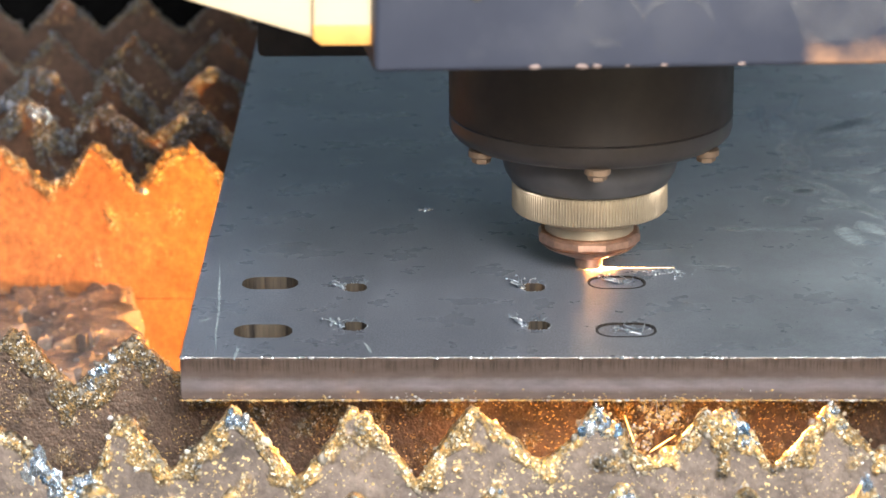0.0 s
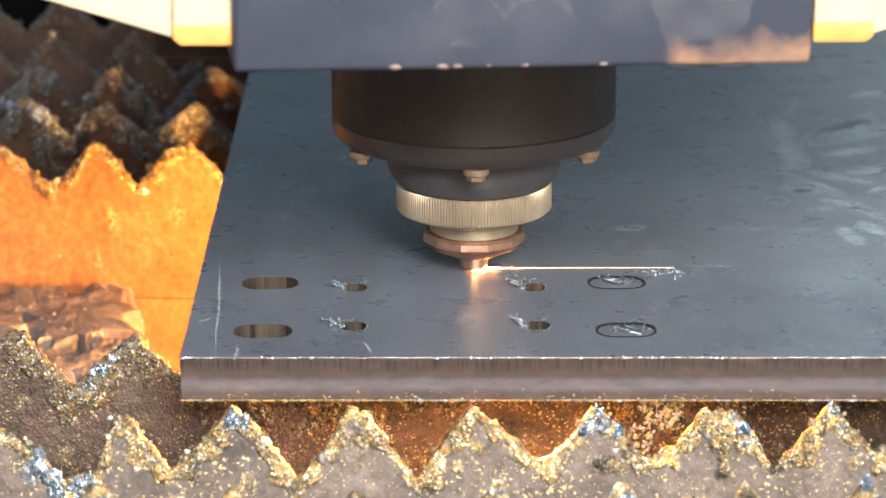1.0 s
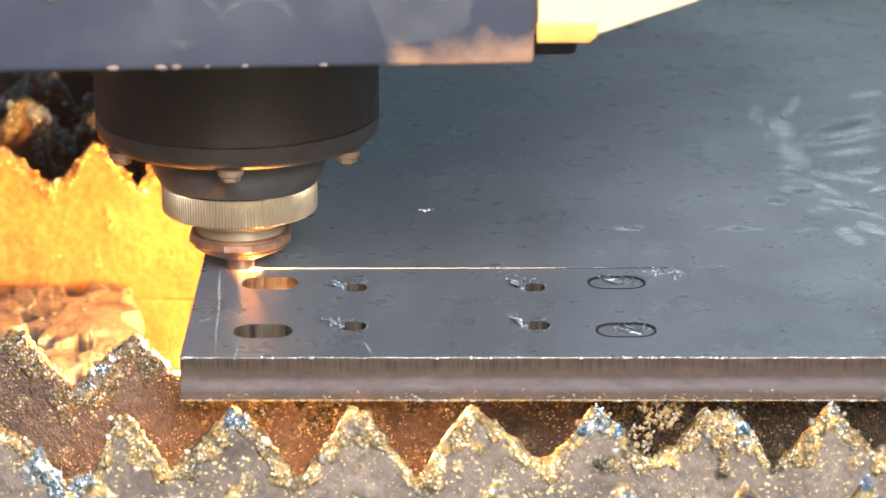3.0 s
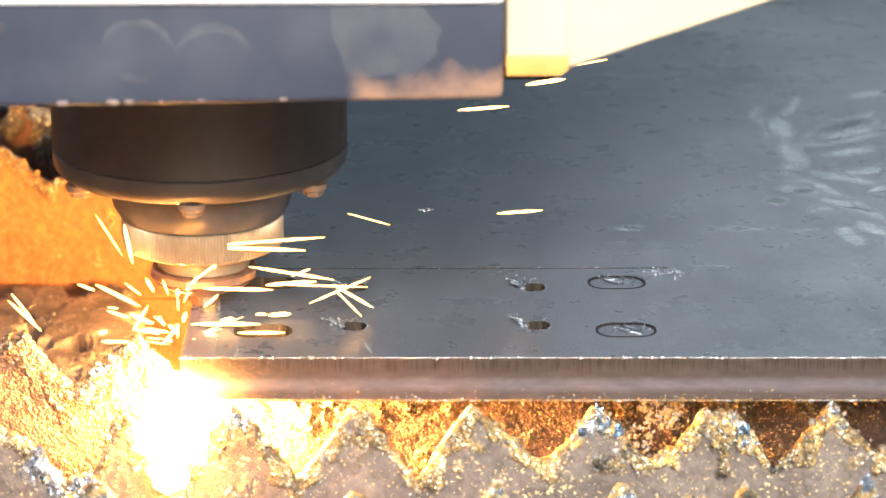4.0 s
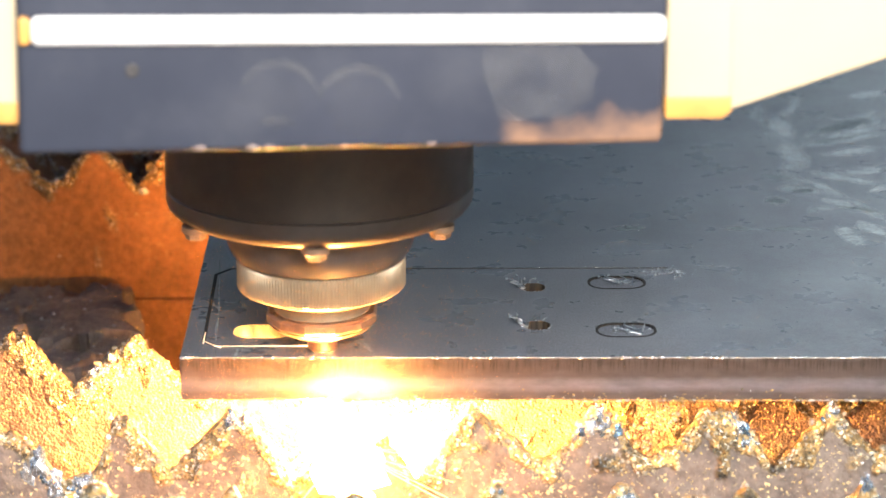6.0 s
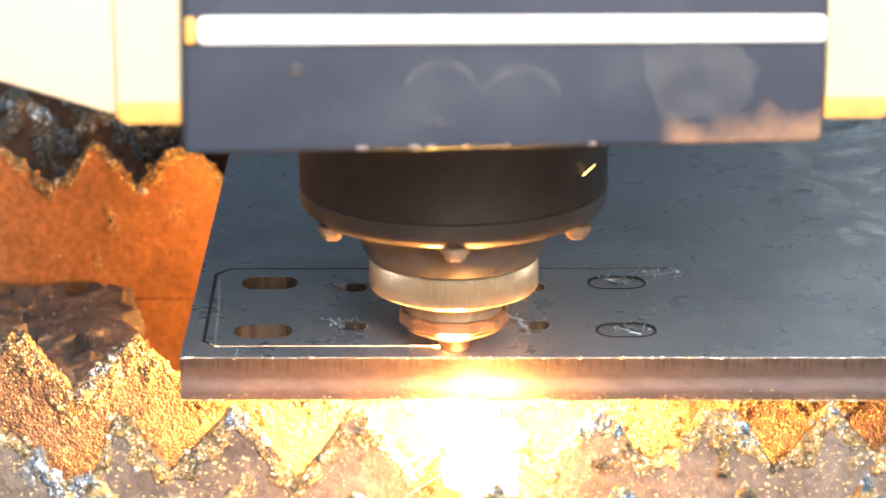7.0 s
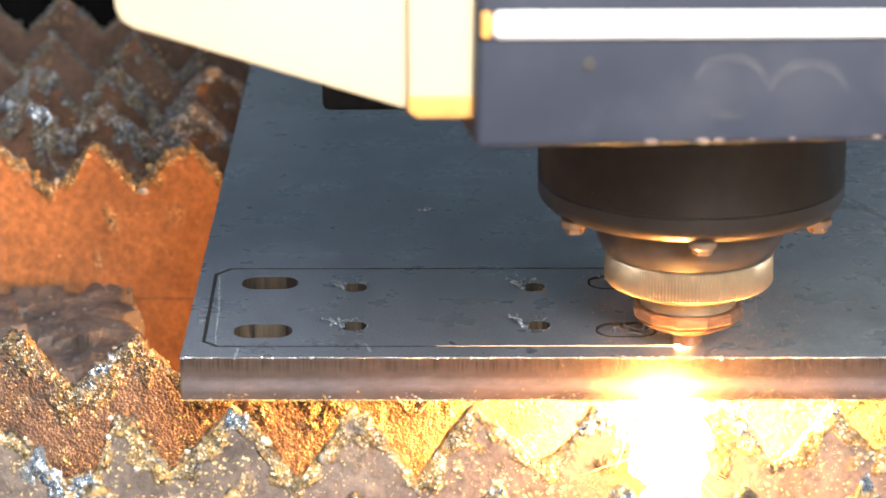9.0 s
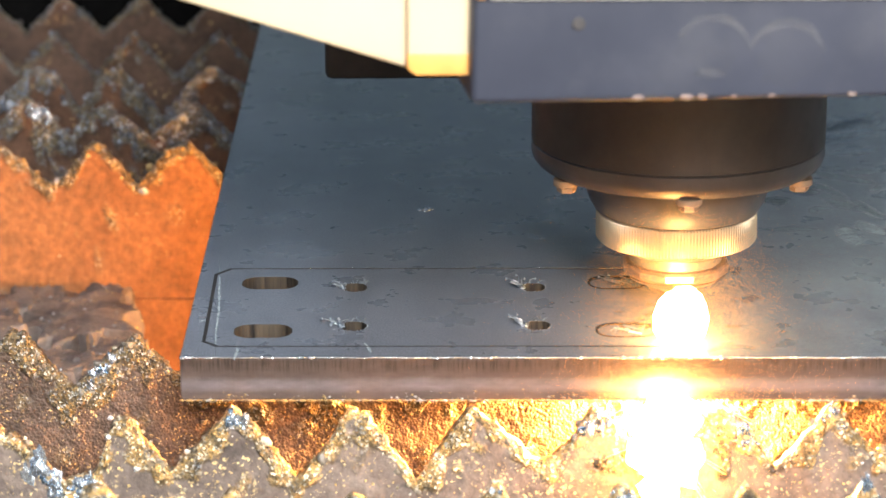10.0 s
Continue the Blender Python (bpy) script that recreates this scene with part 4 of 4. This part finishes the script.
        outline = [(x0, low), (x0 + s * end, low), (tip - s * 0.004, low + 0.0184), (tip - s * 0.0015, low + 0.0200), (tip - s * 0.0003, low + 0.0225), (tip, low + 0.026), (tip, 0.16), (x0, 0.16)]
        cover = part("side_cover", prism_bm(outline if s > 0 else outline[::-1], y0, y0 + 0.05, 0.0008), CREAM, h, "cream painted tapered cover", 40)
        foot = low - 0.0010
        rib = [(x0 + s * 0.0004, foot + 0.0042), (x0 + s * end, foot + 0.0042), (x0 + s * end, 0.158), (x0 + s * 0.0004, 0.158)]
        part("cover_rib", prism_bm(rib if s > 0 else rib[::-1], y0 - 0.003, y0 - 0.0002, 0.0010), CREAM, cover, "cream upright rib", 40)
        # lowest piece of the rib, coloured as if lit orange from below
        rib = [(x0 + s * 0.0004, foot), (x0 + s * (end - 0.002), foot), (x0 + s * end, foot + 0.0015), (x0 + s * end, foot + 0.0050), (x0 + s * 0.0004, foot + 0.0050)]
        part("rib_foot", prism_bm(rib if s > 0 else rib[::-1], y0 - 0.0033, y0 - 0.0003, 0.0004), AMBER, cover, "rib foot with the orange glow in its colour", 40)
    bm = lathe_bm([(0.0012, 0.0), (0.0015, 0.0002), (0.0015, 0.0010), (0.0003, 0.0010), (0.0003, 0.0)], 20)
    bm.transform(pose(0.0242, -0.0006, 0.0185, -90, 0, 0))
    part("cover_screw", bm, DARKGREY, cov, "small pale screw head", 30)
    part("back_block", box_bm(-0.1005, 0.1020, 0.108, 0.150, 0.0362, 0.17, 0.002), RUBBER, h, "rough black block behind the head", 40)
    # out of view; stretched forward and right to shade the steel plate
    part("carriage", box_bm(-0.085, 0.20, -0.140, 0.150, 0.156, 0.195, 0.003), BLACK, h, "dark carriage plate above, unseen and widened to shade the bed", 40)
    return h


# ---------------------------------------------------------------- fire
PATH = [(0.0, 0.1122, 0.0735), (1.0, 0.0790, 0.0740), (2.5, 0.0281, 0.0745), (3.06, 0.0092, 0.0745), (3.22, 0.0042, 0.0700), (3.8, 0.0034, 0.0502), (4.0, 0.0035, 0.0423), (4.5, 0.0037, 0.0244), (4.92, 0.0042, 0.0085), (5.05, 0.0072, 0.0046), (5.5, 0.0207, 0.0040), (7.0, 0.0725, 0.0034), (7.5, 0.0889, 0.0032), (8.5, 0.1226, 0.0032), (8.82, 0.1325, 0.0038), (9.0, 0.1350, 0.0073), (9.5, 0.1348, 0.0250), (10.0, 0.1347, 0.0446)]


def at(t):
    """Where the beam stands at t seconds."""
    for (ta, xa, ya), (tb, xb, yb) in zip(PATH, PATH[1:]):
        if t <= tb:
            k = max(0.0, (t - ta) / (tb - ta))
            return xa + (xb - xa) * k, ya + (yb - ya) * k
    return PATH[-1][1:]


def streak_bm(a, b, r):
    a, b = Vector(a), Vector(b)
    d = b - a
    q = d.to_track_quat("Z", "Y")
    bm = bmesh.new()
    rings = []
    for u, k in ((0, 0.3), (0.2, 0.9), (0.75, 1.0), (1.0, 0.25)):
        rings.append([bm.verts.new(a + d * u + q @ Vector((r * k * math.cos(w), r * k * math.sin(w), 0))) for w in (0, 1.257, 2.513, 3.77, 5.027)])
    for p, s in zip(rings, rings[1:]):
        for i in range(5):
            bm.faces.new((p[i], p[(i + 1) % 5], s[(i + 1) % 5], s[i]))
    bm.faces.new(rings[0][::-1])
    bm.faces.new(rings[-1])
    return bm


BACK_FILLS = []


def spark_jet():
    j = new("spark_jet")
    tagged(j, "white-hot jet of sparks under the plate", "sparks")
    lum = Lumps(300)
    for z, r in ((-0.0145, 0.0042), (-0.020, 0.0062), (-0.027, 0.0062), (-0.034, 0.0048), (-0.041, 0.003)):
        lum.add((lum.r.uniform(-0.001, 0.001), 0.0, z), r, (1, 0.55, 1), 0.3, True)
    part_mesh("core", lum.mesh("core", FLAME), j, "white-hot core")
    # unseen low lumps, added to warm the faces of the first slats
    lum = Lumps(304)
    for x in (-0.03, 0.004, 0.04):
        lum.add((x, -0.042, -0.058), 0.0030, (1.5, 1, 1), 0.3, True)
        part_mesh("low_fill", lum.mesh("low_fill", LOW_FILL), j, "hidden glow added low between the slats")
        lum = Lumps(308)
    # unseen glowing lumps, added to light the slats beside the plate
    lum = Lumps(305)
    for x, y, z, r in ((0.022, 0.090, -0.034, 0.0042), (0.030, 0.112, -0.030, 0.0036)):
        lum.add((x, y, z), r, (1, 1, 1), 0.3, True)
        BACK_FILLS.append(part_mesh("back_fill", lum.mesh("back_fill", BACK_FILL), j, "hidden glow added to light the back slats"))
        lum = Lumps(306)
    lum = Lumps(301)
    lum.add((0, 0, -0.00043), 0.0009, (1.7, 1, 0.6), 0.1, True)
    part_mesh("molten_spot", lum.mesh("molten_spot", SPOT), j, "white-hot spot at the cut")
    r = random.Random(8)
    for k in range(16):
        a = r.uniform(-1.2, 1.2)
        b = r.uniform(-0.6, 0.3)
        d = Vector((math.sin(a), b, -math.cos(a))).normalized()
        s = Vector((0, 0, -0.024))
        part("streak", streak_bm(s + d * 0.006, s + d * r.uniform(0.012, 0.032), 0.00018), SPARK, j)
    return j


def add_bloom(name, count, spread, centre, top, seed, parent, label, reach=9.0):
    """Tiny glowing specks that stand in for bloom, dense in the middle and thin outside."""
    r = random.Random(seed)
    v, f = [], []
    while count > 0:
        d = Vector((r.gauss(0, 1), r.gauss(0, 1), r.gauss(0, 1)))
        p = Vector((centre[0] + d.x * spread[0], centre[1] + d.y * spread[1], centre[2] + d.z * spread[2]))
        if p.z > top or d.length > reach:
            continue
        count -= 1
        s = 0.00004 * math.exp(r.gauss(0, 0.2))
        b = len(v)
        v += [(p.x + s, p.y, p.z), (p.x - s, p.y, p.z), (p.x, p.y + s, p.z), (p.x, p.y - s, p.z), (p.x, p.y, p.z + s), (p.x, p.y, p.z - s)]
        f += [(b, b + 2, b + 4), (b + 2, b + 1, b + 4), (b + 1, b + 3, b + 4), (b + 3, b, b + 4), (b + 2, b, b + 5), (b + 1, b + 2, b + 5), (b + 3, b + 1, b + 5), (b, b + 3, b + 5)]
    part_mesh(name, mesh_of(name, v, f, BLOOM), parent, label)["kind"] = "stuff"


# single sparks: seconds, then one end and the other in millimetres
SPARKS_A = [
    (4.0, -15.6, 30.0, -2.9, -11.1, 30.0, 4.4),
    (4.0, -7.9, 30.0, -7.1, -2.6, 30.0, -1.4),
    (4.0, -1.4, 30.0, 5.2, 2.7, 30.0, 12.5),
    (4.0, 20.7, 40.0, 6.7, 34.8, 40.0, 7.7),
    (4.0, 43.4, 50.0, 24.3, 55.2, 50.0, 20.9),
    (4.0, 39.8, 30.0, 9.9, 50.6, 30.0, 3.3),
    (4.0, 94.3, 90.0, 50.7, 105.7, 90.0, 52.4),
    (4.0, 108.9, 90.0, 56.5, 117.9, 90.0, 58.2),
    (4.0, 85.4, 60.0, 21.0, 98.2, 60.0, 21.9),
    (4.0, 74.6, 90.0, 43.2, 89.4, 90.0, 44.3),
    (4.0, -0.0, 20.0, -2.0, 15.5, 20.0, 4.4),
    (4.0, -48.5, 30.0, 7.9, -42.7, 30.0, -0.3),
]
SPARKS_B = [
    (4.5, -24.5, 20.0, 14.0, -10.0, 20.0, -0.6),
    (4.5, 48.0, -12.0, -21.8, 56.9, -12.0, -22.6),
    (5.5, 42.0, -12.0, -19.4, 55.4, -12.0, -22.6),
    (5.5, 7.6, -12.0, -25.9, 16.6, -12.0, -24.8),
    (5.5, 36.0, -12.0, -24.1, 49.3, -12.0, -32.2),
    (5.5, 45.4, 0.0, 30.0, 51.3, 0.0, 29.2),
    (7.0, 97.5, -20.0, 48.1, 108.3, -20.0, 58.5),
    (7.0, 76.4, -10.0, 26.8, 83.7, -10.0, 29.9),
    (7.5, 103.3, -4.0, -1.2, 113.5, -4.0, 3.0),
    (7.5, 113.5, -4.0, 3.0, 116.0, -4.0, 1.1),
    (7.5, 112.9, -4.0, 7.7, 112.3, -4.0, 3.0),
    (7.5, 128.0, -4.0, 1.0, 143.5, -4.0, 6.8),
]
SPARKS_C = [
    (7.5, 101.5, -12.0, -5.4, 117.8, -12.0, -3.3),
    (7.5, 104.4, -12.0, -0.7, 117.0, -12.0, 0.0),
    (7.5, 103.1, -14.0, -22.1, 109.1, -14.0, -30.2),
    (7.5, 78.5, -14.0, -22.0, 77.0, -14.0, -33.2),
    (6.8, 165.9, -5.0, 2.7, 175.0, -5.0, 0.3),
    (2.5, 23.7, 20.0, -20.1, 34.9, 20.0, -27.7),
    (2.5, 34.2, 20.0, -19.9, 37.7, 20.0, -29.3),
    (0.0, 119.5, 20.0, -24.9, 123.2, 20.0, -35.7),
    (0.0, 126.6, 20.0, -35.7, 133.6, 20.0, -30.8),
    (8.5, 116.5, -14.0, -22.2, 125.6, -14.0, -30.3),
    (9.0, 117.9, -14.0, -17.4, 115.1, -14.0, -27.0),
]
SPARKS_D = [
    (4.0, 7.3, 22.0, 23.5, 32.6, 22.0, 22.5),
    (4.0, 8.3, 22.0, 24.1, 37.8, 22.0, 26.2),
    (4.0, 4.8, 22.0, 11.8, 23.5, 22.0, 11.3),
    (4.0, 25.7, 22.0, 12.8, 49.4, 22.0, 12.0),
    (4.0, 33.4, 22.0, 7.4, 50.1, 22.0, 14.7),
    (4.0, 40.5, 22.0, 11.2, 47.6, 22.0, 3.6),
    (4.0, 17.1, 22.0, 18.0, 40.1, 22.0, 14.1),
    (4.0, 1.0, 22.0, -3.2, 11.9, 22.0, -9.3),
]
SPARKS_E = [
    (4.0, 13.8, 22.0, -1.0, 26.6, 22.0, -1.0),
    (4.0, 1.1, 22.0, 1.6, 19.9, 22.0, 1.5),
    (4.0, -48.3, 22.0, 8.7, -39.8, 22.0, 0.0),
    (4.0, -16.1, 22.0, 30.0, -14.2, 22.0, 19.1),
    (4.0, -23.6, 22.0, 32.9, -16.9, 22.0, 21.4),
    (4.0, 0.4, 22.0, 12.6, 10.5, 22.0, 20.3),
    (4.0, -24.4, 22.0, 13.1, -12.5, 22.0, 6.8),
]


def corner_spray():
    """The shower thrown up when the cut passes the plate's corner side."""
    r = random.Random(21)
    out = []
    for k in range(44):
        a = r.uniform(-0.2, 3.3)
        near = 1.0 + abs(r.gauss(0, 11))
        long = r.uniform(2, 8)
        x, y, z = -2.5, r.uniform(15, 30), -3.0
        dx, dz = math.cos(a), abs(math.sin(a)) * 0.8 + 0.15
        out.append((4.0, x + dx * near, y, z + dz * near * 0.7, x + dx * (near + long), y - 2, z + dz * (near + long) * 0.7))
    return out


def flying_sparks():
    made = []
    thick = random.Random(9)
    for t, xa, ya, za, xb, yb, zb in SPARKS_A + SPARKS_B + SPARKS_C + SPARKS_D + SPARKS_E + corner_spray():
        a, b = Vector((xa, ya, za)) / 1000, Vector((xb, yb, zb)) / 1000
        mid = (a + b) / 2
        bm = streak_bm(a - mid, b - mid, 0.00020 if t != 4.0 else thick.uniform(0.00022, 0.00070))
        me = bpy.data.meshes.new("flying_spark")
        bm.to_mesh(me)
        bm.free()
        me.materials.append(SPARK)
        ob = new("flying_spark", me)
        tagged(ob, "glowing orange spark thrown off the cut", "spark", "sparks flying off the cut")
        made.append((ob, t, mid + Vector((0, 0, Z0)), (b - a).normalized()))
    return made


def fire_burst():
    """The sparks that spill out in front of the slats once the cut nears the plate's edge."""
    j = new("fire_burst")
    tagged(j, "white-hot burst of fire spilling over the slat teeth", "sparks")
    lum = Lumps(302)
    for x, y, z, r in ((0.0, 0.0, -0.0170, 0.0072), (0.004, -0.012, -0.0240, 0.0070), (-0.003, -0.010, -0.0250, 0.0060), (0.001, -0.016, -0.0320, 0.0052), (-0.005, 0.001, -0.0190, 0.0045), (0.007, 0.001, -0.0185, 0.0045)):
        lum.add((x, y, z), r, (1, 0.45, 1), 0.4, True)
        part_mesh("flame_lobe", lum.mesh("flame_lobe", FIRE), j, "white-hot lobe of fire")
        lum = Lumps(303 + len(j.children))
    # bloom round the fire and a veil over the head, built as specks
    add_bloom("bloom_cloud", 36000, (0.0115, 0.005, 0.0100), (0, -0.002, -0.019), -0.003, 62, j, "specks standing in for the bloom round the fire")
    add_bloom("rising_mist", 13000, (0.017, 0.004, 0.015), (0, -0.004, 0.004), 0.05, 63, j, "thin specks standing in for a veil over the nozzle")
    r = random.Random(18)
    for k in range(18):
        a = r.gauss(0.2, 0.9)
        d = Vector((math.sin(a), r.uniform(-0.5, 0.1), -math.cos(a))).normalized()
        st = Vector((0, 0, -0.022))
        part("streak", streak_bm(st + d * 0.007, st + d * (0.012 + 0.026 * r.random() ** 2), r.uniform(0.00006, 0.00016)), SPARK, j)
    return j


def plasma_plume():
    p = new("plasma_plume")
    tagged(p, "white-hot plasma plume under the nozzle", "plasma")
    lum = Lumps(310)
    for c, r in (((0, 0, 0), 0.0070), ((0.0008, 0.001, 0.0020), 0.0054), ((-0.0006, -0.0012, -0.0022), 0.0058)):
        lum.add(c, r, (1.1, 0.8, 1.15), 0.10, True)
    part_mesh("core", lum.mesh("core", PLUME), p)
    # the plume's halo of bloom, built as specks
    add_bloom("bloom_cloud", 36000, (0.0095, 0.006, 0.0095), (0, -0.001, 0), 0.03, 61, p, "specks standing in for the bloom round the plume", 3.0)
    add_bloom("outer_bloom", 26000, (0.0190, 0.008, 0.0190), (0, -0.004, 0.004), 0.05, 64, p, "thin specks standing in for the halo round the plume", 1.5)
    return p


LEGS = [((0.1350, 0.0738), (0.0088, 0.0752), -0.65, 3.06, 30), ((0.0088, 0.0752), (0.0048, 0.0700), 3.06, 3.22, 2), ((0.0048, 0.0700), (0.0052, 0.0122), 3.22, 4.92, 14), ((0.0052, 0.0122), (0.0090, 0.0082), 4.92, 5.05, 2), ((0.0090, 0.0082), (0.1325, 0.0064), 5.05, 8.82, 30), ((0.1325, 0.0064), (0.1361, 0.0098), 8.82, 9.0, 2), ((0.1361, 0.0098), (0.1364, 0.0450), 9.0, 10.0, 9)]


def kerf_path():
    """Short stretches of the outline, each with the time at which the beam has passed it."""
    out = []
    for a, b, ta, tb, n in LEGS[:-1]:
        a, b = Vector((*a, 0)), Vector((*b, 0))
        for i in range(n):
            p, q = a.lerp(b, i / n), a.lerp(b, (i + 1) / n)
            out.append((p, q, ta + (tb - ta) * (i + 1) / n))
    return out


def cut_length(t):
    total = 0.0
    for a, b, ta, tb, n in LEGS:
        d = (Vector(b) - Vector(a)).length
        if t <= tb:
            return total + d * max(0.0, (t - ta) / (tb - ta))
        total += d
    return total


def on_cut(s):
    """The place and heading at s metres along the cut."""
    for a, b, ta, tb, n in LEGS:
        a, b = Vector(a), Vector(b)
        d = (b - a).length
        if s <= d or n == 9:
            p = a.lerp(b, min(1.0, s / d))
            return p.x, p.y, math.degrees(math.atan2(b.y - a.y, b.x - a.x))
        s -= d


def molten_tail():
    k = new("molten_tail")
    tagged(k, "glowing molten line trailing behind the nozzle", "molten metal")
    return [part("molten_link", box_bm(-0.0019, 0.0019, -0.00021 + 0.0000055 * i, 0.00021 - 0.0000055 * i, -0.0006, 0.0, 0.00005, 1), WHITE_HOT if i < 2 else MOLTEN if i < 5 else COOLING, k) for i in range(30)]


def tail_gap(t):
    for (ta, ga), (tb, gb) in (((0.0, 3.5), (2.9, 3.5)), ((2.9, 3.5), (3.7, 0.6)), ((3.7, 0.6), (5.2, 0.6)), ((5.2, 0.6), (6.6, 2.0)), ((6.6, 2.0), (8.9, 3.0)), ((8.9, 3.0), (9.3, 0.05)), ((9.3, 0.05), (10.0, 0.05))):
        if t <= tb:
            return (ga + (gb - ga) * (t - ta) / (tb - ta)) / 1000
    return 0.00005


def kerf():
    k = new("cut_kerf")
    tagged(k, "thin burnt kerf of the part being cut out", "kerf")
    made = []
    for p, q, t in kerf_path():
        d = q - p
        wide = 0.00048 if abs(d.y) > abs(d.x) else 0.00026
        bm = box_bm(-d.length / 2 - 0.0001, d.length / 2 + 0.0001, -wide, wide, -0.0020, 0.0)
        ob = part("kerf_piece", bm, KERF, k)
        if d.x < -0.002:
            b = Lumps(900 + len(made))
            x = -d.length / 2
            while x < d.length / 2:
                r = b.r.uniform(0.00008, 0.00015)
                b.add((x, -wide - 0.00012, 0.00002), r, (1.3, 1, 0.9), 0.3)
                x += r * b.r.uniform(2.2, 5.0)
            part_mesh("burr", b.mesh("burr", BRIGHT), ob, "bright beads along the cut")["kind"] = "stuff"
        c = (p + q) / 2
        made.append((ob, c.x, c.y, math.degrees(math.atan2(d.y, d.x)), t))
    return made


ground()
reflection_wall()
sun_block()
bed_tray()
slats()
slat_holder()
slag_slabs()
PLATE = steel_plate()
scratches(PLATE)
hanging_dross()
slugs()
splashes()
HEAD = laser_head()
JET = spark_jet()
PLUME_OB = plasma_plume()
BURST = fire_burst()
VEIL = next(ob for ob in BURST.children if ob.name.startswith("rising_mist"))
KERF_OBS = kerf()
TAIL_OBS = molten_tail()
SPARK_OBS = flying_sparks()


def motions():
    walk(HEAD, [(t, pose(x, y, Z0)) for t, x, y in PATH])
    walk(JET, [(t, pose(x, y, Z0)) for t, x, y in PATH])
    # the hidden fill glow drops between the first slats, so the slat beyond dims at the corner
    for ob in BACK_FILLS:
        walk(ob, [(0.0, pose(0, 0.030, 0.006)), (2.0, pose(0, 0.006, 0)), (2.6, pose(0, 0, 0)), (4.75, pose(0, 0, 0)), (5.2, pose(0, -0.066, -0.022)), (5.75, pose(0, -0.066, -0.022)), (6.6, pose(0, 0, 0)), (10.0, pose(0, 0, 0))])
    rows = []
    for t, x, y in PATH:
        if t < 3.5:
            rows.append((t, pose(x, y, Z0 - 0.010)))
        elif t < 4.3:
            rows.append((t, pose(0.001, -0.003, Z0 + 0.006, 0, 8, 0)))
        elif t < 4.7:
            rows.append((t, pose(0.001, 0.0, Z0 + 0.001, 0, 25 * math.sin(t * 9), 0)))
        elif t < 8.9:
            rows.append((t, pose(x + (0.008 if t > 5 else 0.0), -0.0145, Z0 + 0.001, 0, 25 * math.sin(t * 9), 0)))
        else:
            rows.append((t, pose(x, -0.0145 if t < 9.2 else -0.008, Z0 + 0.001, 0, 18, 0)))
    walk(BURST, rows)
    walk(VEIL, [(0.0, pose(0, 0, -0.05)), (3.6, pose(0, 0, -0.05)), (4.4, pose(0, 0, 0)), (10.0, pose(0, 0, 0))])
    rows = []
    for t, x, y in PATH:
        if t < 8.9:
            rows.append((t, pose(x, y, Z0 + 0.100)))
    for t, dz, dy in ((9.0, 0.100, 0.0), (9.12, 0.0045, -0.002), (9.3, 0.0060, -0.016), (9.5, 0.0068, -0.025), (10.0, 0.0068, -0.034)):
        x, y = at(t)
        rows.append((t, pose(x - 0.0012, y + dy, Z0 + dz)))
    walk(PLUME_OB, rows)
    for i, ob in enumerate(TAIL_OBS):
        rows = []
        for k in range(51):
            t = k * 0.2
            x, y, a = on_cut(max(0.0, cut_length(t) - 0.0019 - i * tail_gap(t)))
            rows.append((t, pose(x, y, Z0 + 0.00022 - 0.000002 * i, 0, 0, a)))
        walk(ob, rows)
    for ob, t, p, d in SPARK_OBS:
        x, y = at(t)
        side = 1.0 if d.dot(p - Vector((x, y, Z0))) >= 0 else -1.0
        rows = [(0.0, pose(x, y, 0.70))] if t > 0.2 else []
        if t > 0.2:
            rows.append((t - 0.12, pose(x, y, 0.70)))
        rows.append((t, pose(*p)))
        rows.append((t + 0.06, pose(*(p + d * side * 0.03))))
        rows.append((t + 0.25, pose(p.x, max(p.y, 0.02), 0.70)))
        if t < 9.7:
            rows.append((10.0, pose(p.x, max(p.y, 0.02), 0.70)))
        walk(ob, rows)
    for ob, x, y, a, t in KERF_OBS:
        low, up = pose(x, y, Z0 - 0.0008, 0, 0, a), pose(x, y, Z0 + 0.00012, 0, 0, a)
        if t <= 0:
            walk(ob, [(0.0, up), (10.0, up)])
        else:
            walk(ob, [(0.0, low), (max(0.01, t - 0.05), low), (t + 0.02, up), (10.0, up)] if t > 0.08 else [(0.0, low), (t + 0.02, up), (10.0, up)])


motions()
